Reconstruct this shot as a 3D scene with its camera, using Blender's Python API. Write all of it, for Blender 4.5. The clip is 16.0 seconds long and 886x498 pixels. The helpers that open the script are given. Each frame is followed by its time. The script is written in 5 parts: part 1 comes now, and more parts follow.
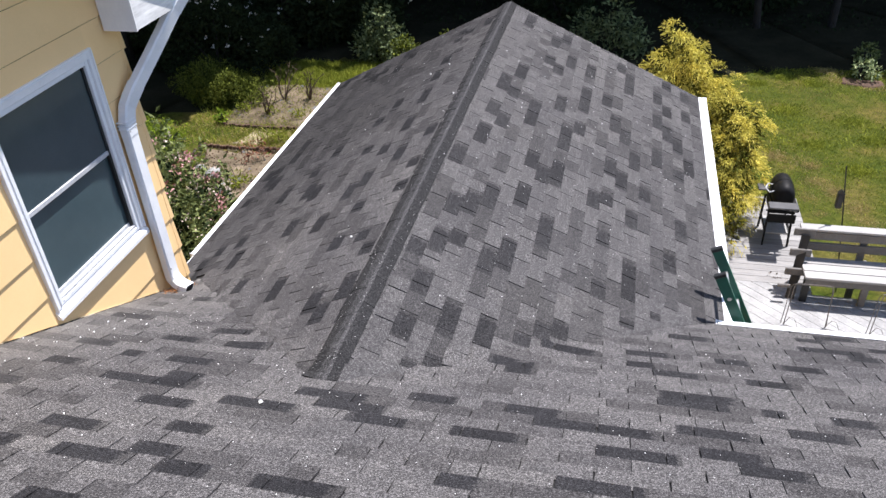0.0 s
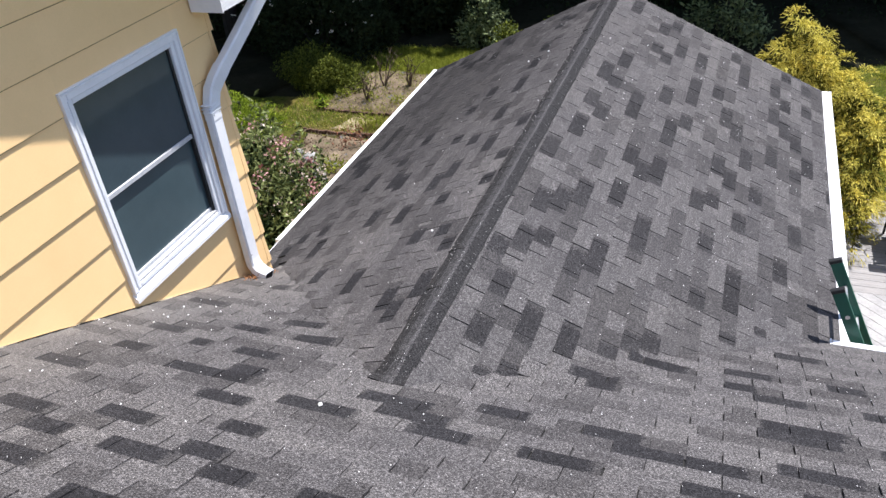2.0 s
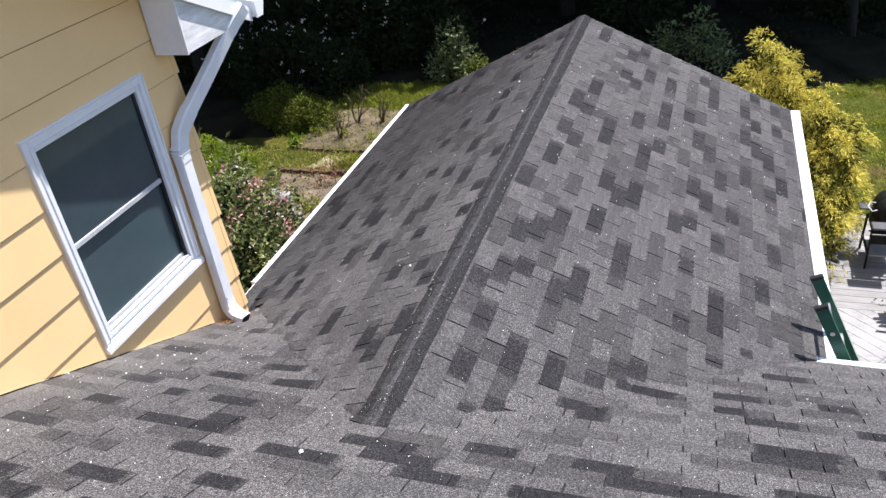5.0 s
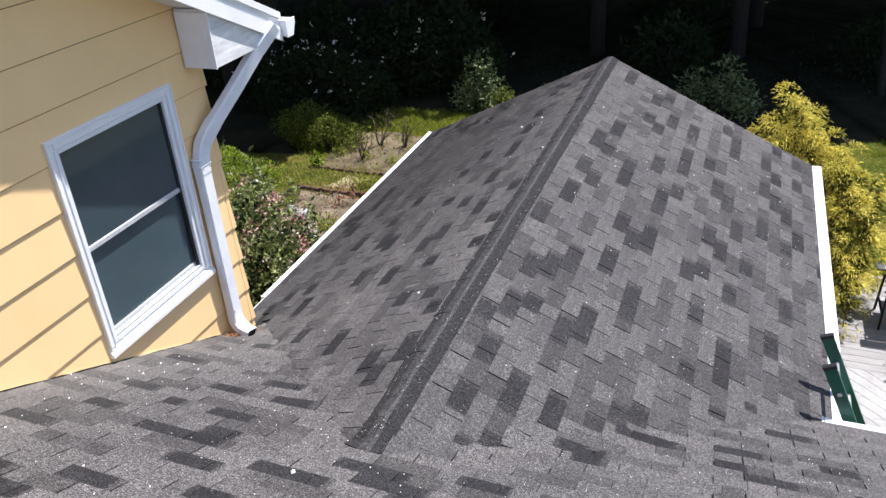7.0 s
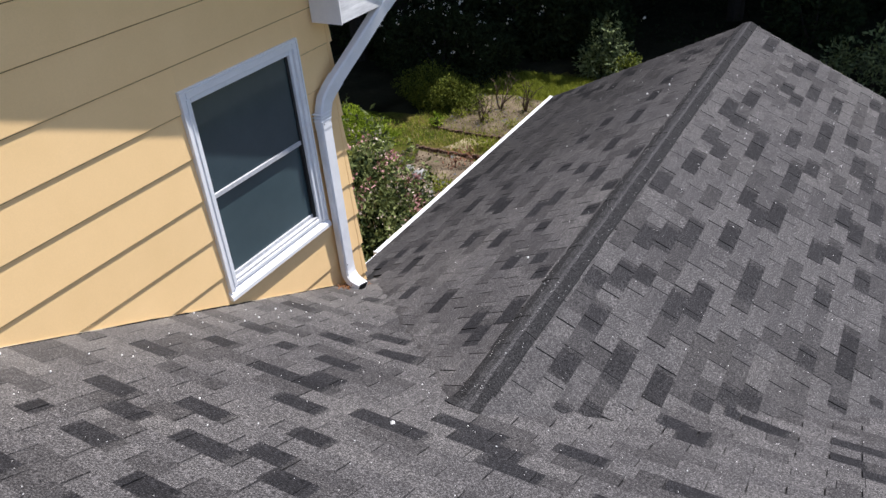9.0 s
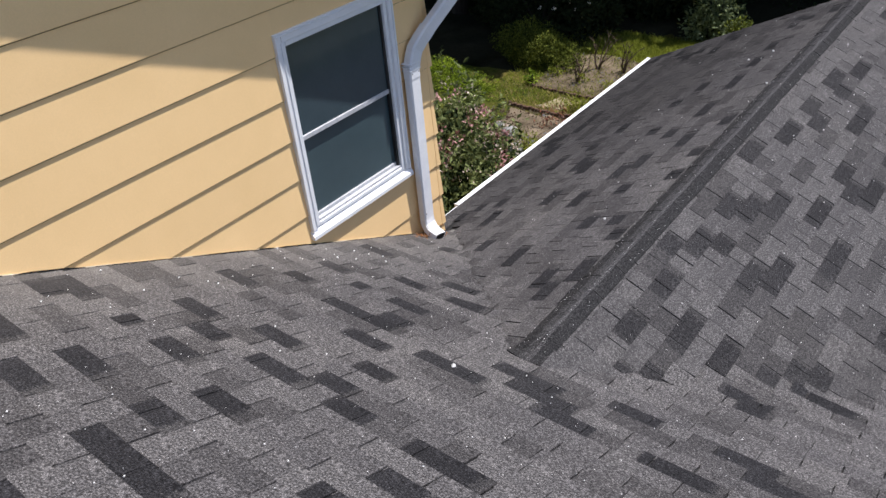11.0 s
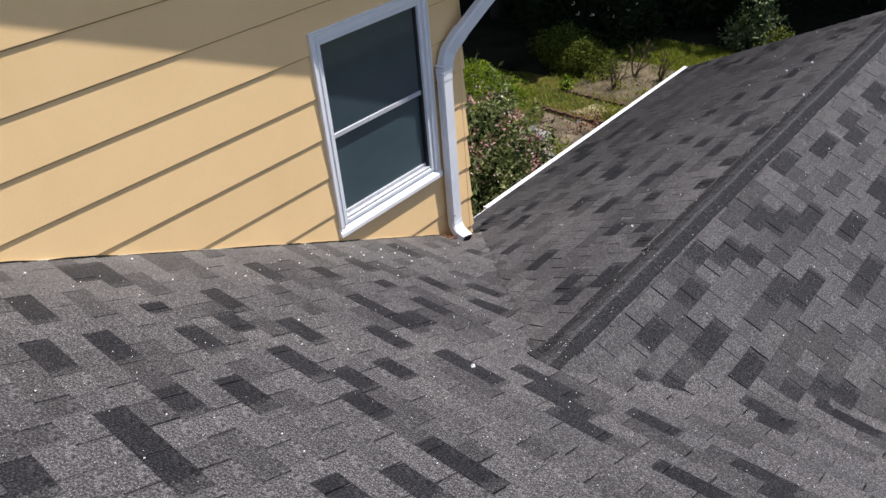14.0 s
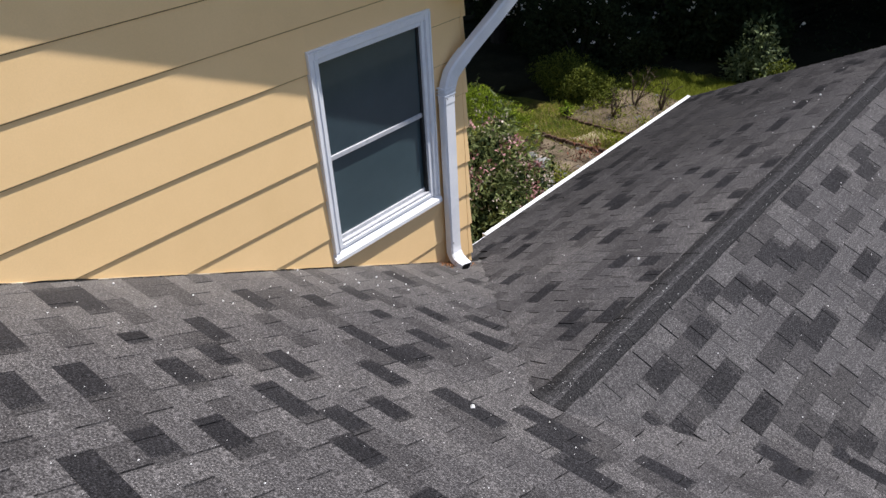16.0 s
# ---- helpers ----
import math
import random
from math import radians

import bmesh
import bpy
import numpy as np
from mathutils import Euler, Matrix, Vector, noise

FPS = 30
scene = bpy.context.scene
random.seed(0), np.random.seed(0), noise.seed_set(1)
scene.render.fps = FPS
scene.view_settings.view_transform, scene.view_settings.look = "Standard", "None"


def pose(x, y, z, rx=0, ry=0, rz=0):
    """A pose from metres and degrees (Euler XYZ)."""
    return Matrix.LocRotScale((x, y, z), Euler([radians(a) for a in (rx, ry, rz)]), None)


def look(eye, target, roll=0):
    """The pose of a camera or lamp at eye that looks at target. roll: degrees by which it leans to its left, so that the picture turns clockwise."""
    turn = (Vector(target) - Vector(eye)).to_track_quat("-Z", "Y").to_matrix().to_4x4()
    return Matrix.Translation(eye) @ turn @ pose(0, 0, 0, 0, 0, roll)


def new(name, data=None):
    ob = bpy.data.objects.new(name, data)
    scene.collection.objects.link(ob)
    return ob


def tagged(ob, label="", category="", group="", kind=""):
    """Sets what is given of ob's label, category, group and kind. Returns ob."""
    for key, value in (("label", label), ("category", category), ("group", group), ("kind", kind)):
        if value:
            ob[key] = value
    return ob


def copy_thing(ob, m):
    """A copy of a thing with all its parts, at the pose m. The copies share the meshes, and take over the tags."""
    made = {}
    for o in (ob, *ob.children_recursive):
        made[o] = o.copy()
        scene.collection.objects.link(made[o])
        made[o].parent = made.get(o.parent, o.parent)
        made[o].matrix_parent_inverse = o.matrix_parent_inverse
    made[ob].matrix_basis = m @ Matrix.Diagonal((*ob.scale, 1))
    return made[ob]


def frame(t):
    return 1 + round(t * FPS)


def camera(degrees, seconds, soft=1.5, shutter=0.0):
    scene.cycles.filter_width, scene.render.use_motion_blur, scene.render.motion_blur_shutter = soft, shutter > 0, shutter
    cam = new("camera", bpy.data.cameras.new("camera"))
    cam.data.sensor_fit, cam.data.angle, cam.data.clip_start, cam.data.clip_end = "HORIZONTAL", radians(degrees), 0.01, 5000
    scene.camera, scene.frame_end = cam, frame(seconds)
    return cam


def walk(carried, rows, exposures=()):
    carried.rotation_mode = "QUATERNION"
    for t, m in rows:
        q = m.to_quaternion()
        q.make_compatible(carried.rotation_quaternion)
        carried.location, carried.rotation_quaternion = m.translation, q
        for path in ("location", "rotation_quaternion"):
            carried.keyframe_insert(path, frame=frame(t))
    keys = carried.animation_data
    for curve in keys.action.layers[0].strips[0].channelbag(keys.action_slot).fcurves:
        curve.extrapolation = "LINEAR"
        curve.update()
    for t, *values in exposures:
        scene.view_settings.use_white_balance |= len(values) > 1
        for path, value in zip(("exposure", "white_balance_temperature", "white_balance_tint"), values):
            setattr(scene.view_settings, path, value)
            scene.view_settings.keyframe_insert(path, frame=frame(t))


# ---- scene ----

# camera and its walk
cam = camera(59.6, 16.0, soft=1.5)
PATH = [
    (0, (3.531, -3.321, 6.952), (2.284, 1.498, 3.601), -3.35),
    (0.5, (3.571, -3.183, 6.883), (2.008, 1.534, 3.521), -3.36),
    (1, (3.558, -3.068, 6.836), (1.697, 1.532, 3.463), -4.46),
    (1.5, (3.529, -3.021, 6.805), (1.690, 1.597, 3.445), -5.35),
    (2, (3.554, -3.009, 6.818), (1.585, 1.546, 3.446), -5.82),
    (2.5, (3.551, -3.024, 6.832), (1.424, 1.481, 3.488), -6.19),
    (3, (3.562, -3.029, 6.828), (1.391, 1.519, 3.572), -6.31),
    (3.5, (3.547, -3.010, 6.829), (1.561, 1.680, 3.657), -7.86),
    (4, (3.531, -2.993, 6.800), (1.689, 1.774, 3.656), -7.94),
    (4.2, (3.542, -2.970, 6.783), (1.684, 1.778, 3.621), -7.95),
    (6.3, (3.517, -2.917, 6.766), (1.692, 1.863, 3.631), -5.75),
    (6.5, (3.549, -2.913, 6.792), (1.678, 1.869, 3.689), -5.35),
    (7, (3.561, -2.925, 6.787), (1.584, 1.892, 3.806), -3.44),
    (7.5, (3.546, -2.914, 6.785), (1.378, 1.818, 3.801), -3.44),
    (8, (3.497, -2.920, 6.780), (1.226, 1.682, 3.672), -3.22),
    (8.5, (3.481, -2.933, 6.779), (0.936, 1.473, 3.601), -4.06),
    (8.7, (3.513, -2.904, 6.757), (0.890, 1.464, 3.588), -4.64),
    (10.8, (3.693, -2.938, 6.770), (0.505, 0.897, 3.434), -4.93),
    (11, (3.696, -2.943, 6.772), (0.489, 0.840, 3.394), -5.39),
    (11.5, (3.685, -2.939, 6.787), (0.465, 0.814, 3.389), -5.60),
    (12, (3.698, -2.937, 6.783), (0.407, 0.771, 3.403), -5.56),
    (12.5, (3.734, -2.924, 6.772), (0.412, 0.724, 3.357), -5.85),
    (13, (3.761, -2.927, 6.773), (0.419, 0.707, 3.365), -5.83),
    (13.5, (3.761, -2.935, 6.777), (0.381, 0.698, 3.403), -5.47),
    (14, (3.742, -2.945, 6.773), (0.342, 0.700, 3.433), -4.87),
    (14.5, (3.733, -2.940, 6.782), (0.250, 0.660, 3.479), -5.29),
    (15, (3.744, -2.913, 6.778), (0.178, 0.636, 3.509), -5.99),
    (15.5, (3.696, -2.864, 6.740), (0.227, 0.748, 3.435), -5.97),
    (16, (3.583, -2.813, 6.689), (0.160, 0.940, 3.495), -3.24),
]
walk(cam, [(t, look(eye, target, roll)) for t, eye, target, roll in PATH], [(0.0, 1.23, 6420, 14), (7.5, 1.25, 6420, 14), (8.0, 1.18, 6420, 14), (8.6, 0.92, 6430, 14), (10.8, 0.71, 6460, 14), (16.0, 0.6, 6490, 14)])

# world, sun
SUN = Vector((0.255, 0.3, 1.0)).normalized()
world = bpy.data.worlds.new("sky")
scene.world = world
world.use_nodes = True
wn = world.node_tree.nodes
sky = wn.new("ShaderNodeTexSky")
sky.sky_type = "NISHITA"
sky.sun_disc = False
sky.sun_elevation = math.asin(SUN.z)
sky.sun_rotation = math.atan2(SUN.x, SUN.y)
wn["Background"].inputs["Strength"].default_value = 0.088
world.node_tree.links.new(sky.outputs[0], wn["Background"].inputs["Color"])
lamp = bpy.data.lights.new("sun", "SUN")
lamp.energy, lamp.angle, lamp.color = 4.0, radians(0.6), (1.0, 0.975, 0.94)
new("sun", lamp).matrix_world = look(SUN * 60, (0, 0, 0))

# ---------------------------------------------------------------- materials


def shader(name, rough=0.7, metal=0.0, spec=0.4):
    m = bpy.data.materials.new(name)
    m.use_nodes = True
    b = m.node_tree.nodes["Principled BSDF"]
    b.inputs["Roughness"].default_value = rough
    b.inputs["Metallic"].default_value = metal
    b.inputs["Specular IOR Level"].default_value = spec
    return m, m.node_tree.nodes, m.node_tree.links, b


def noise_tex(n, l, scale, detail=3.0, rough=0.6, stretch=None):
    tc = n.new("ShaderNodeTexCoord")
    t = n.new("ShaderNodeTexNoise")
    t.inputs["Scale"].default_value, t.inputs["Detail"].default_value, t.inputs["Roughness"].default_value = scale, detail, rough
    if stretch:
        mp = n.new("ShaderNodeMapping")
        mp.inputs["Scale"].default_value = stretch
        l.new(tc.outputs["Object"], mp.inputs["Vector"])
        l.new(mp.outputs[0], t.inputs["Vector"])
    else:
        l.new(tc.outputs["Object"], t.inputs["Vector"])
    return t.outputs["Fac"]


def ramp(n, l, fac, *stops):
    r = n.new("ShaderNodeValToRGB")
    e = r.color_ramp.elements
    while len(e) < len(stops):
        e.new(0.5)
    for s, (p, c) in zip(e, stops):
        s.position, s.color = p, (*c, 1)
    l.new(fac, r.inputs[0])
    return r.outputs[0]


def mix(n, l, a, b, fac, mode="MIX"):
    x = n.new("ShaderNodeMix")
    x.data_type, x.blend_type = "RGBA", mode
    for sock, v in ((x.inputs[0], fac), (x.inputs[6], a), (x.inputs[7], b)):
        if isinstance(v, bpy.types.NodeSocket):
            l.new(v, sock)
        else:
            sock.default_value = v if isinstance(v, float) else (*v, 1)
    return x.outputs[2]


def bump(n, l, b, height, strength=0.3, distance=0.01):
    x = n.new("ShaderNodeBump")
    x.inputs["Strength"].default_value, x.inputs["Distance"].default_value = strength, distance
    l.new(height, x.inputs["Height"])
    l.new(x.outputs[0], b.inputs["Normal"])


def surface(name, dark, light, scale=6.0, fine=60.0, rough=0.7, metal=0.0, spec=0.4, vary="", amount=0.25, relief=0.2, stretch=None, grit=0.2):
    """Colour between dark and light by a coarse and a fine grain; vary: 'object' or 'island' shifts each piece."""
    m, n, l, b = shader(name, rough, metal, spec)
    coarse, grain = noise_tex(n, l, scale, 4, 0.6, stretch), noise_tex(n, l, fine, 3, 0.7, stretch)
    c = ramp(n, l, coarse, (0.3, dark), (0.7, light))
    g = ramp(n, l, grain, (0.25, (1 - grit,) * 3), (0.75, (1 + grit,) * 3))
    c = mix(n, l, c, g, 1.0, "MULTIPLY")
    if vary:
        o = n.new("ShaderNodeObjectInfo" if vary == "object" else "ShaderNodeNewGeometry")
        v = ramp(n, l, o.outputs["Random" if vary == "object" else "Random Per Island"], (0.0, (1 - amount,) * 3), (1.0, (1 + amount,) * 3))
        c = mix(n, l, c, v, 1.0, "MULTIPLY")
    l.new(c, b.inputs["Base Color"])
    if relief:
        bump(n, l, b, grain, relief, 0.004)
    return m


def shingle_mat(name, tint, vary, slope_shade=0.0, spread=0.2, ends=None, dust=0.0, grain=1.0):
    """Mineral granules: light and dark specks over a tint, with stains of a hand's size; a slope's dimness at a grazing
    view can be put into the colour of part of it; ends: the granules' tint at a tab's ends, where the blend drops off.
    """
    m, n, l, b = shader(name, 0.95, 0.0, 0.12)
    specks, fine, stain, broad = noise_tex(n, l, 125, 2, 0.75), noise_tex(n, l, 380, 1, 0.6), noise_tex(n, l, 9, 4, 0.65), noise_tex(n, l, 1.1, 3, 0.6)
    c = ramp(n, l, specks, (0.34, (1 - 0.7 * grain,) * 3), (0.5, (0.92 + 0.08 * (1 - grain),) * 3), (0.66, (1 + 1.25 * grain, 1 + 1.24 * grain, 1 + 1.22 * grain)))
    if ends:
        uv, xyz, add = n.new("ShaderNodeUVMap"), n.new("ShaderNodeSeparateXYZ"), n.new("ShaderNodeMath")
        uv.uv_map = "tab"
        add.operation = "MULTIPLY_ADD"
        l.new(uv.outputs[0], xyz.inputs[0])
        l.new(noise_tex(n, l, 55, 3, 0.7), add.inputs[0])
        add.inputs[1].default_value = 0.4
        l.new(xyz.outputs[0], add.inputs[2])
        c = mix(n, l, c, ramp(n, l, add.outputs[0], (0.12, ends), (0.34, tint), (1.03, tint), (1.25, ends)), 1.0, "MULTIPLY")
    else:
        c = mix(n, l, c, ramp(n, l, broad, (0.0, tint), (1.0, tint)), 1.0, "MULTIPLY")
    c = mix(n, l, c, ramp(n, l, fine, (0.3, (0.62, 0.62, 0.62)), (0.5, (1, 1, 1)), (0.66, (1.5, 1.49, 1.48)), (0.74, (3.4, 3.4, 3.35))), 1.0, "MULTIPLY")
    c = mix(n, l, c, ramp(n, l, noise_tex(n, l, 48, 3, 0.7), (0.3, (0.72, 0.72, 0.72)), (0.5, (1, 1, 1)), (0.7, (1.32, 1.31, 1.3))), 1.0, "MULTIPLY")
    c = mix(n, l, c, ramp(n, l, stain, (0.25, (0.86, 0.86, 0.86)), (0.75, (1.12, 1.11, 1.1))), 1.0, "MULTIPLY")
    c = mix(n, l, c, ramp(n, l, broad, (0.3, (0.9, 0.9, 0.92)), (0.7, (1.08, 1.07, 1.06))), 1.0, "MULTIPLY")
    # garden slope's dimness at a grazing view, put into the colour
    if slope_shade:
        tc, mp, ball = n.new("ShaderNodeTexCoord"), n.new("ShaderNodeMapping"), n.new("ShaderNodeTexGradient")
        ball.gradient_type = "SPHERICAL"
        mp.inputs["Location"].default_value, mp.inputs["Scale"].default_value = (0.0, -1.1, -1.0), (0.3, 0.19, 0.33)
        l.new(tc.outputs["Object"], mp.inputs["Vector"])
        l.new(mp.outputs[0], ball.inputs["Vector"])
        shade_mask = mix(n, l, ball.outputs["Color"], noise_tex(n, l, 1.6, 4, 0.6), 0.35)
        shade_tint = ramp(n, l, shade_mask, (0.2, (1, 1, 1)), (0.62, (1 - slope_shade,) * 3))
        c = mix(n, l, c, shade_tint, 1.0, "MULTIPLY")
    if dust:
        tc, xyz, add = n.new("ShaderNodeTexCoord"), n.new("ShaderNodeSeparateXYZ"), n.new("ShaderNodeMath")
        add.operation = "MULTIPLY_ADD"
        l.new(tc.outputs["Object"], xyz.inputs[0])
        l.new(noise_tex(n, l, 5, 4, 0.7), add.inputs[0])
        add.inputs[1].default_value = 0.3
        l.new(xyz.outputs[0], add.inputs[2])
        c = mix(n, l, c, (0.15, 0.141, 0.132), ramp(n, l, add.outputs[0], (0.1, (0.66 * dust,) * 3), (0.28, (0.3 * dust,) * 3), (1.2, (0.0,) * 3)))
    o = n.new("ShaderNodeObjectInfo" if vary == "object" else "ShaderNodeNewGeometry")
    v = ramp(n, l, o.outputs["Random" if vary == "object" else "Random Per Island"], (0.0, (1 - 1.7 * spread,) * 3), (0.16, (1 - 1.2 * spread,) * 3), (0.3, (1 - 0.2 * spread,) * 3), (1.0, (1 + spread, 1 + spread, 1 + 0.9 * spread)))
    l.new(mix(n, l, c, v, 1.0, "MULTIPLY"), b.inputs["Base Color"])
    bump(n, l, b, specks, 0.5, 0.004)
    return m


LIGHT_TINT, DARK_TINT, CAP_TINT = (0.0625, 0.061, 0.0625), (0.0205, 0.0205, 0.0225), (0.023, 0.0229, 0.0239)
FADED_TINT = (0.068, 0.066, 0.0675)
END_TINT = (0.044, 0.043, 0.044)
WING_DARK = (0.0255, 0.0252, 0.0268)
SHINGLE = {
    ("light", "object"): shingle_mat("shingle light piece", LIGHT_TINT, "object", grain=0.75),
    ("dark", "object"): shingle_mat("shingle dark piece", WING_DARK, "object", 0.0, 0.1, END_TINT),
    ("light", "island"): shingle_mat("shingle light", LIGHT_TINT, "island", grain=0.75),
    ("dark", "island"): shingle_mat("shingle dark", WING_DARK, "island", 0.0, 0.1, END_TINT),
}
SHINGLE["light", "object faded"] = shingle_mat("faded light shingle piece", FADED_TINT, "object")
SHINGLE["dark", "object faded"] = shingle_mat("faded dark shingle piece", DARK_TINT, "object", 0.0, 0.1, END_TINT)
SHINGLE["light", "island faded"] = shingle_mat("faded light shingle", FADED_TINT, "island", dust=1.0)
SHINGLE["dark", "island faded"] = shingle_mat("dusty dark shingle", DARK_TINT, "island", 0.0, 0.1, END_TINT, 0.5)
SHINGLE["light", "island dimmed"] = shingle_mat("dimmed garden-side light shingle", FADED_TINT, "island", 0.56, grain=0.75)
SHINGLE["dark", "island dimmed"] = shingle_mat("dimmed garden-side dark shingle", DARK_TINT, "island", 0.52, 0.1, END_TINT)
# cap strips: lit crest and darker flanks put into the colour, plus wear
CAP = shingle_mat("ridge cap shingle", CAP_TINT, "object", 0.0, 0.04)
CAP_MID = shingle_mat("half-lit, half-worn ridge cap", tuple(1.5 * v for v in CAP_TINT), "object", 0.0, 0.05)
CREST = shingle_mat("lit and worn ridge crest", tuple(2.15 * v for v in CAP_TINT), "object", 0.0, 0.06)
FELT = surface("roof underlay", (0.012, 0.012, 0.013), (0.02, 0.02, 0.02), 8, 80, 0.9)
YELLOW = surface("yellow painted siding", (0.88, 0.606, 0.295), (0.94, 0.653, 0.33), 1.9, 130, 0.6, vary="object", amount=0.025, relief=0.12, grit=0.04)
# strip under each lap: contact shadow and dirt put into its colour
LAP_SHADE = surface("brown lap shadow and dirt", (0.05, 0.03, 0.013), (0.12, 0.075, 0.033), 14, 60, 0.9)
WHITE = surface("white paint", (0.8, 0.805, 0.82), (0.88, 0.88, 0.88), 5, 50, 0.45, relief=0.06, grit=0.03)
WORN_WHITE = surface("weathered white paint", (0.6, 0.6, 0.6), (0.82, 0.82, 0.81), 14, 40, 0.6, relief=0.3, stretch=(1, 0.15, 1))
METAL_WHITE = surface("white enamelled aluminium", (0.76, 0.78, 0.81), (0.85, 0.86, 0.87), 7, 60, 0.35, relief=0.05, grit=0.03)
CREAM = surface("cream caulk and flashing", (0.42, 0.36, 0.26), (0.6, 0.55, 0.44), 12, 60, 0.7)
# near-black colour stands in for the shade inside openings
SHADE_BLACK = surface("near-black shade of openings", (0.01, 0.01, 0.01), (0.02, 0.018, 0.016), 9, 40, 0.9)
GREEN = surface("green fibreglass", (0.008, 0.085, 0.055), (0.012, 0.12, 0.08), 6, 70, 0.4, relief=0.08, grit=0.06)
BLACK = surface("black plastic", (0.012, 0.012, 0.012), (0.025, 0.025, 0.025), 8, 70, 0.45)
ALU = surface("aluminium", (0.55, 0.55, 0.56), (0.7, 0.7, 0.7), 8, 90, 0.35, 0.9, 0.5)
BLACK_STEEL = surface("black enamelled steel", (0.006, 0.006, 0.007), (0.013, 0.013, 0.013), 9, 60, 0.55, 0.0, 0.15)
RAIL_GREY = surface("pale grey enamel", (0.42, 0.43, 0.45), (0.55, 0.56, 0.58), 7, 60, 0.45, relief=0.05)
RAIL_DARK = surface("dark grey enamel", (0.06, 0.06, 0.063), (0.09, 0.09, 0.094), 8, 60, 0.5)
GREY_STEEL = surface("grey painted steel", (0.1, 0.1, 0.105), (0.16, 0.16, 0.165), 9, 60, 0.5)
WIRE = surface("dull steel wire", (0.1, 0.09, 0.085), (0.22, 0.2, 0.19), 30, 120, 0.45, 0.8)
DECK = surface("weathered grey deck board", (0.19, 0.185, 0.185), (0.27, 0.265, 0.26), 3, 26, 0.8, vary="object", amount=0.14, relief=0.3, stretch=(1, 9, 9))
DECK_PALE = surface("pale grey deck board", (0.23, 0.23, 0.232), (0.32, 0.32, 0.32), 3, 26, 0.8, vary="object", amount=0.1, relief=0.3)
BENCH_WOOD = surface("weathered grey bench wood", (0.25, 0.245, 0.24), (0.36, 0.35, 0.34), 3, 30, 0.75, vary="object", amount=0.12, relief=0.3, stretch=(1, 7, 7))
BENCH_DARK = surface("grey-brown stained wood", (0.11, 0.105, 0.1), (0.18, 0.17, 0.16), 3, 30, 0.75, vary="object", amount=0.15, relief=0.3)


def lawn_mat():
    """Mown grass: green and olive patches a stride wide, tufts a hand wide, blades."""
    m, n, l, b = shader("mown lawn", 0.95, 0.0, 0.1)
    tuft, blade = noise_tex(n, l, 7, 4, 0.7), noise_tex(n, l, 38, 3, 0.8)
    c = ramp(n, l, noise_tex(n, l, 0.75, 3, 0.6), (0.36, (0.034, 0.05, 0.006)), (0.5, (0.05, 0.06, 0.009)), (0.64, (0.085, 0.074, 0.02)))
    c = mix(n, l, c, ramp(n, l, tuft, (0.32, (0.6, 0.66, 0.55)), (0.5, (1, 1, 1)), (0.68, (1.42, 1.32, 1.3))), 1.0, "MULTIPLY")
    c = mix(n, l, c, ramp(n, l, blade, (0.3, (0.5, 0.52, 0.45)), (0.5, (1, 1, 1)), (0.7, (1.6, 1.55, 1.4))), 1.0, "MULTIPLY")
    l.new(c, b.inputs["Base Color"])
    bump(n, l, b, tuft, 0.8, 0.05)
    return m


LAWN = lawn_mat()
# litter and grass with the trees' shade put into their colour
SHADED_FLOOR = surface("tree-shaded litter and grass", (0.015, 0.016, 0.01), (0.032, 0.031, 0.019), 1.2, 18, 0.95, spec=0.02, relief=0.6)
SOIL = surface("dry garden soil", (0.06, 0.045, 0.029), (0.2, 0.158, 0.11), 2.4, 24, 0.95, spec=0.15, relief=0.7)
MULCH = surface("pale straw mulch", (0.2, 0.165, 0.1), (0.36, 0.31, 0.2), 2.5, 30, 0.95, spec=0.15, relief=0.7)
EDGING = surface("dark rolled edging", (0.052, 0.028, 0.018), (0.115, 0.066, 0.042), 9, 50, 0.85, vary="object", amount=0.3)
BARK = surface("bark", (0.013, 0.011, 0.009), (0.03, 0.025, 0.02), 6, 40, 0.9, relief=0.8, stretch=(4, 4, 1))
TWIG = surface("bare twig", (0.055, 0.036, 0.026), (0.11, 0.075, 0.052), 12, 60, 0.85)
STONE = surface("pale grey stone", (0.14, 0.14, 0.14), (0.3, 0.3, 0.29), 6, 40, 0.9, relief=0.6)
SPECK = surface("white grit", (0.7, 0.7, 0.68), (0.85, 0.85, 0.85), 40, 90, 0.8)
RUST = surface("rust-brown debris", (0.2, 0.08, 0.03), (0.36, 0.17, 0.07), 30, 90, 0.95, relief=0.5)


def leaf_mat(name, dark, light, rough=0.5, spec=0.35, thin=0.0):
    m, n, l, b = shader(name, rough, 0.0, spec)
    o = n.new("ShaderNodeNewGeometry")
    c = ramp(n, l, o.outputs["Random Per Island"], (0.0, dark), (1.0, light))
    g = ramp(n, l, noise_tex(n, l, 3.0, 3, 0.6), (0.3, (0.75, 0.78, 0.75)), (0.7, (1.2, 1.15, 1.1)))
    c = mix(n, l, c, g, 1.0, "MULTIPLY")
    l.new(c, b.inputs["Base Color"])
    if thin:
        glow, blend, end = n.new("ShaderNodeBsdfTranslucent"), n.new("ShaderNodeMixShader"), [q for q in n if q.type == "OUTPUT_MATERIAL"][0]
        l.new(c, glow.inputs["Color"])
        blend.inputs[0].default_value = thin
        l.new(b.outputs[0], blend.inputs[1])
        l.new(glow.outputs[0], blend.inputs[2])
        l.new(blend.outputs[0], end.inputs["Surface"])
    return m


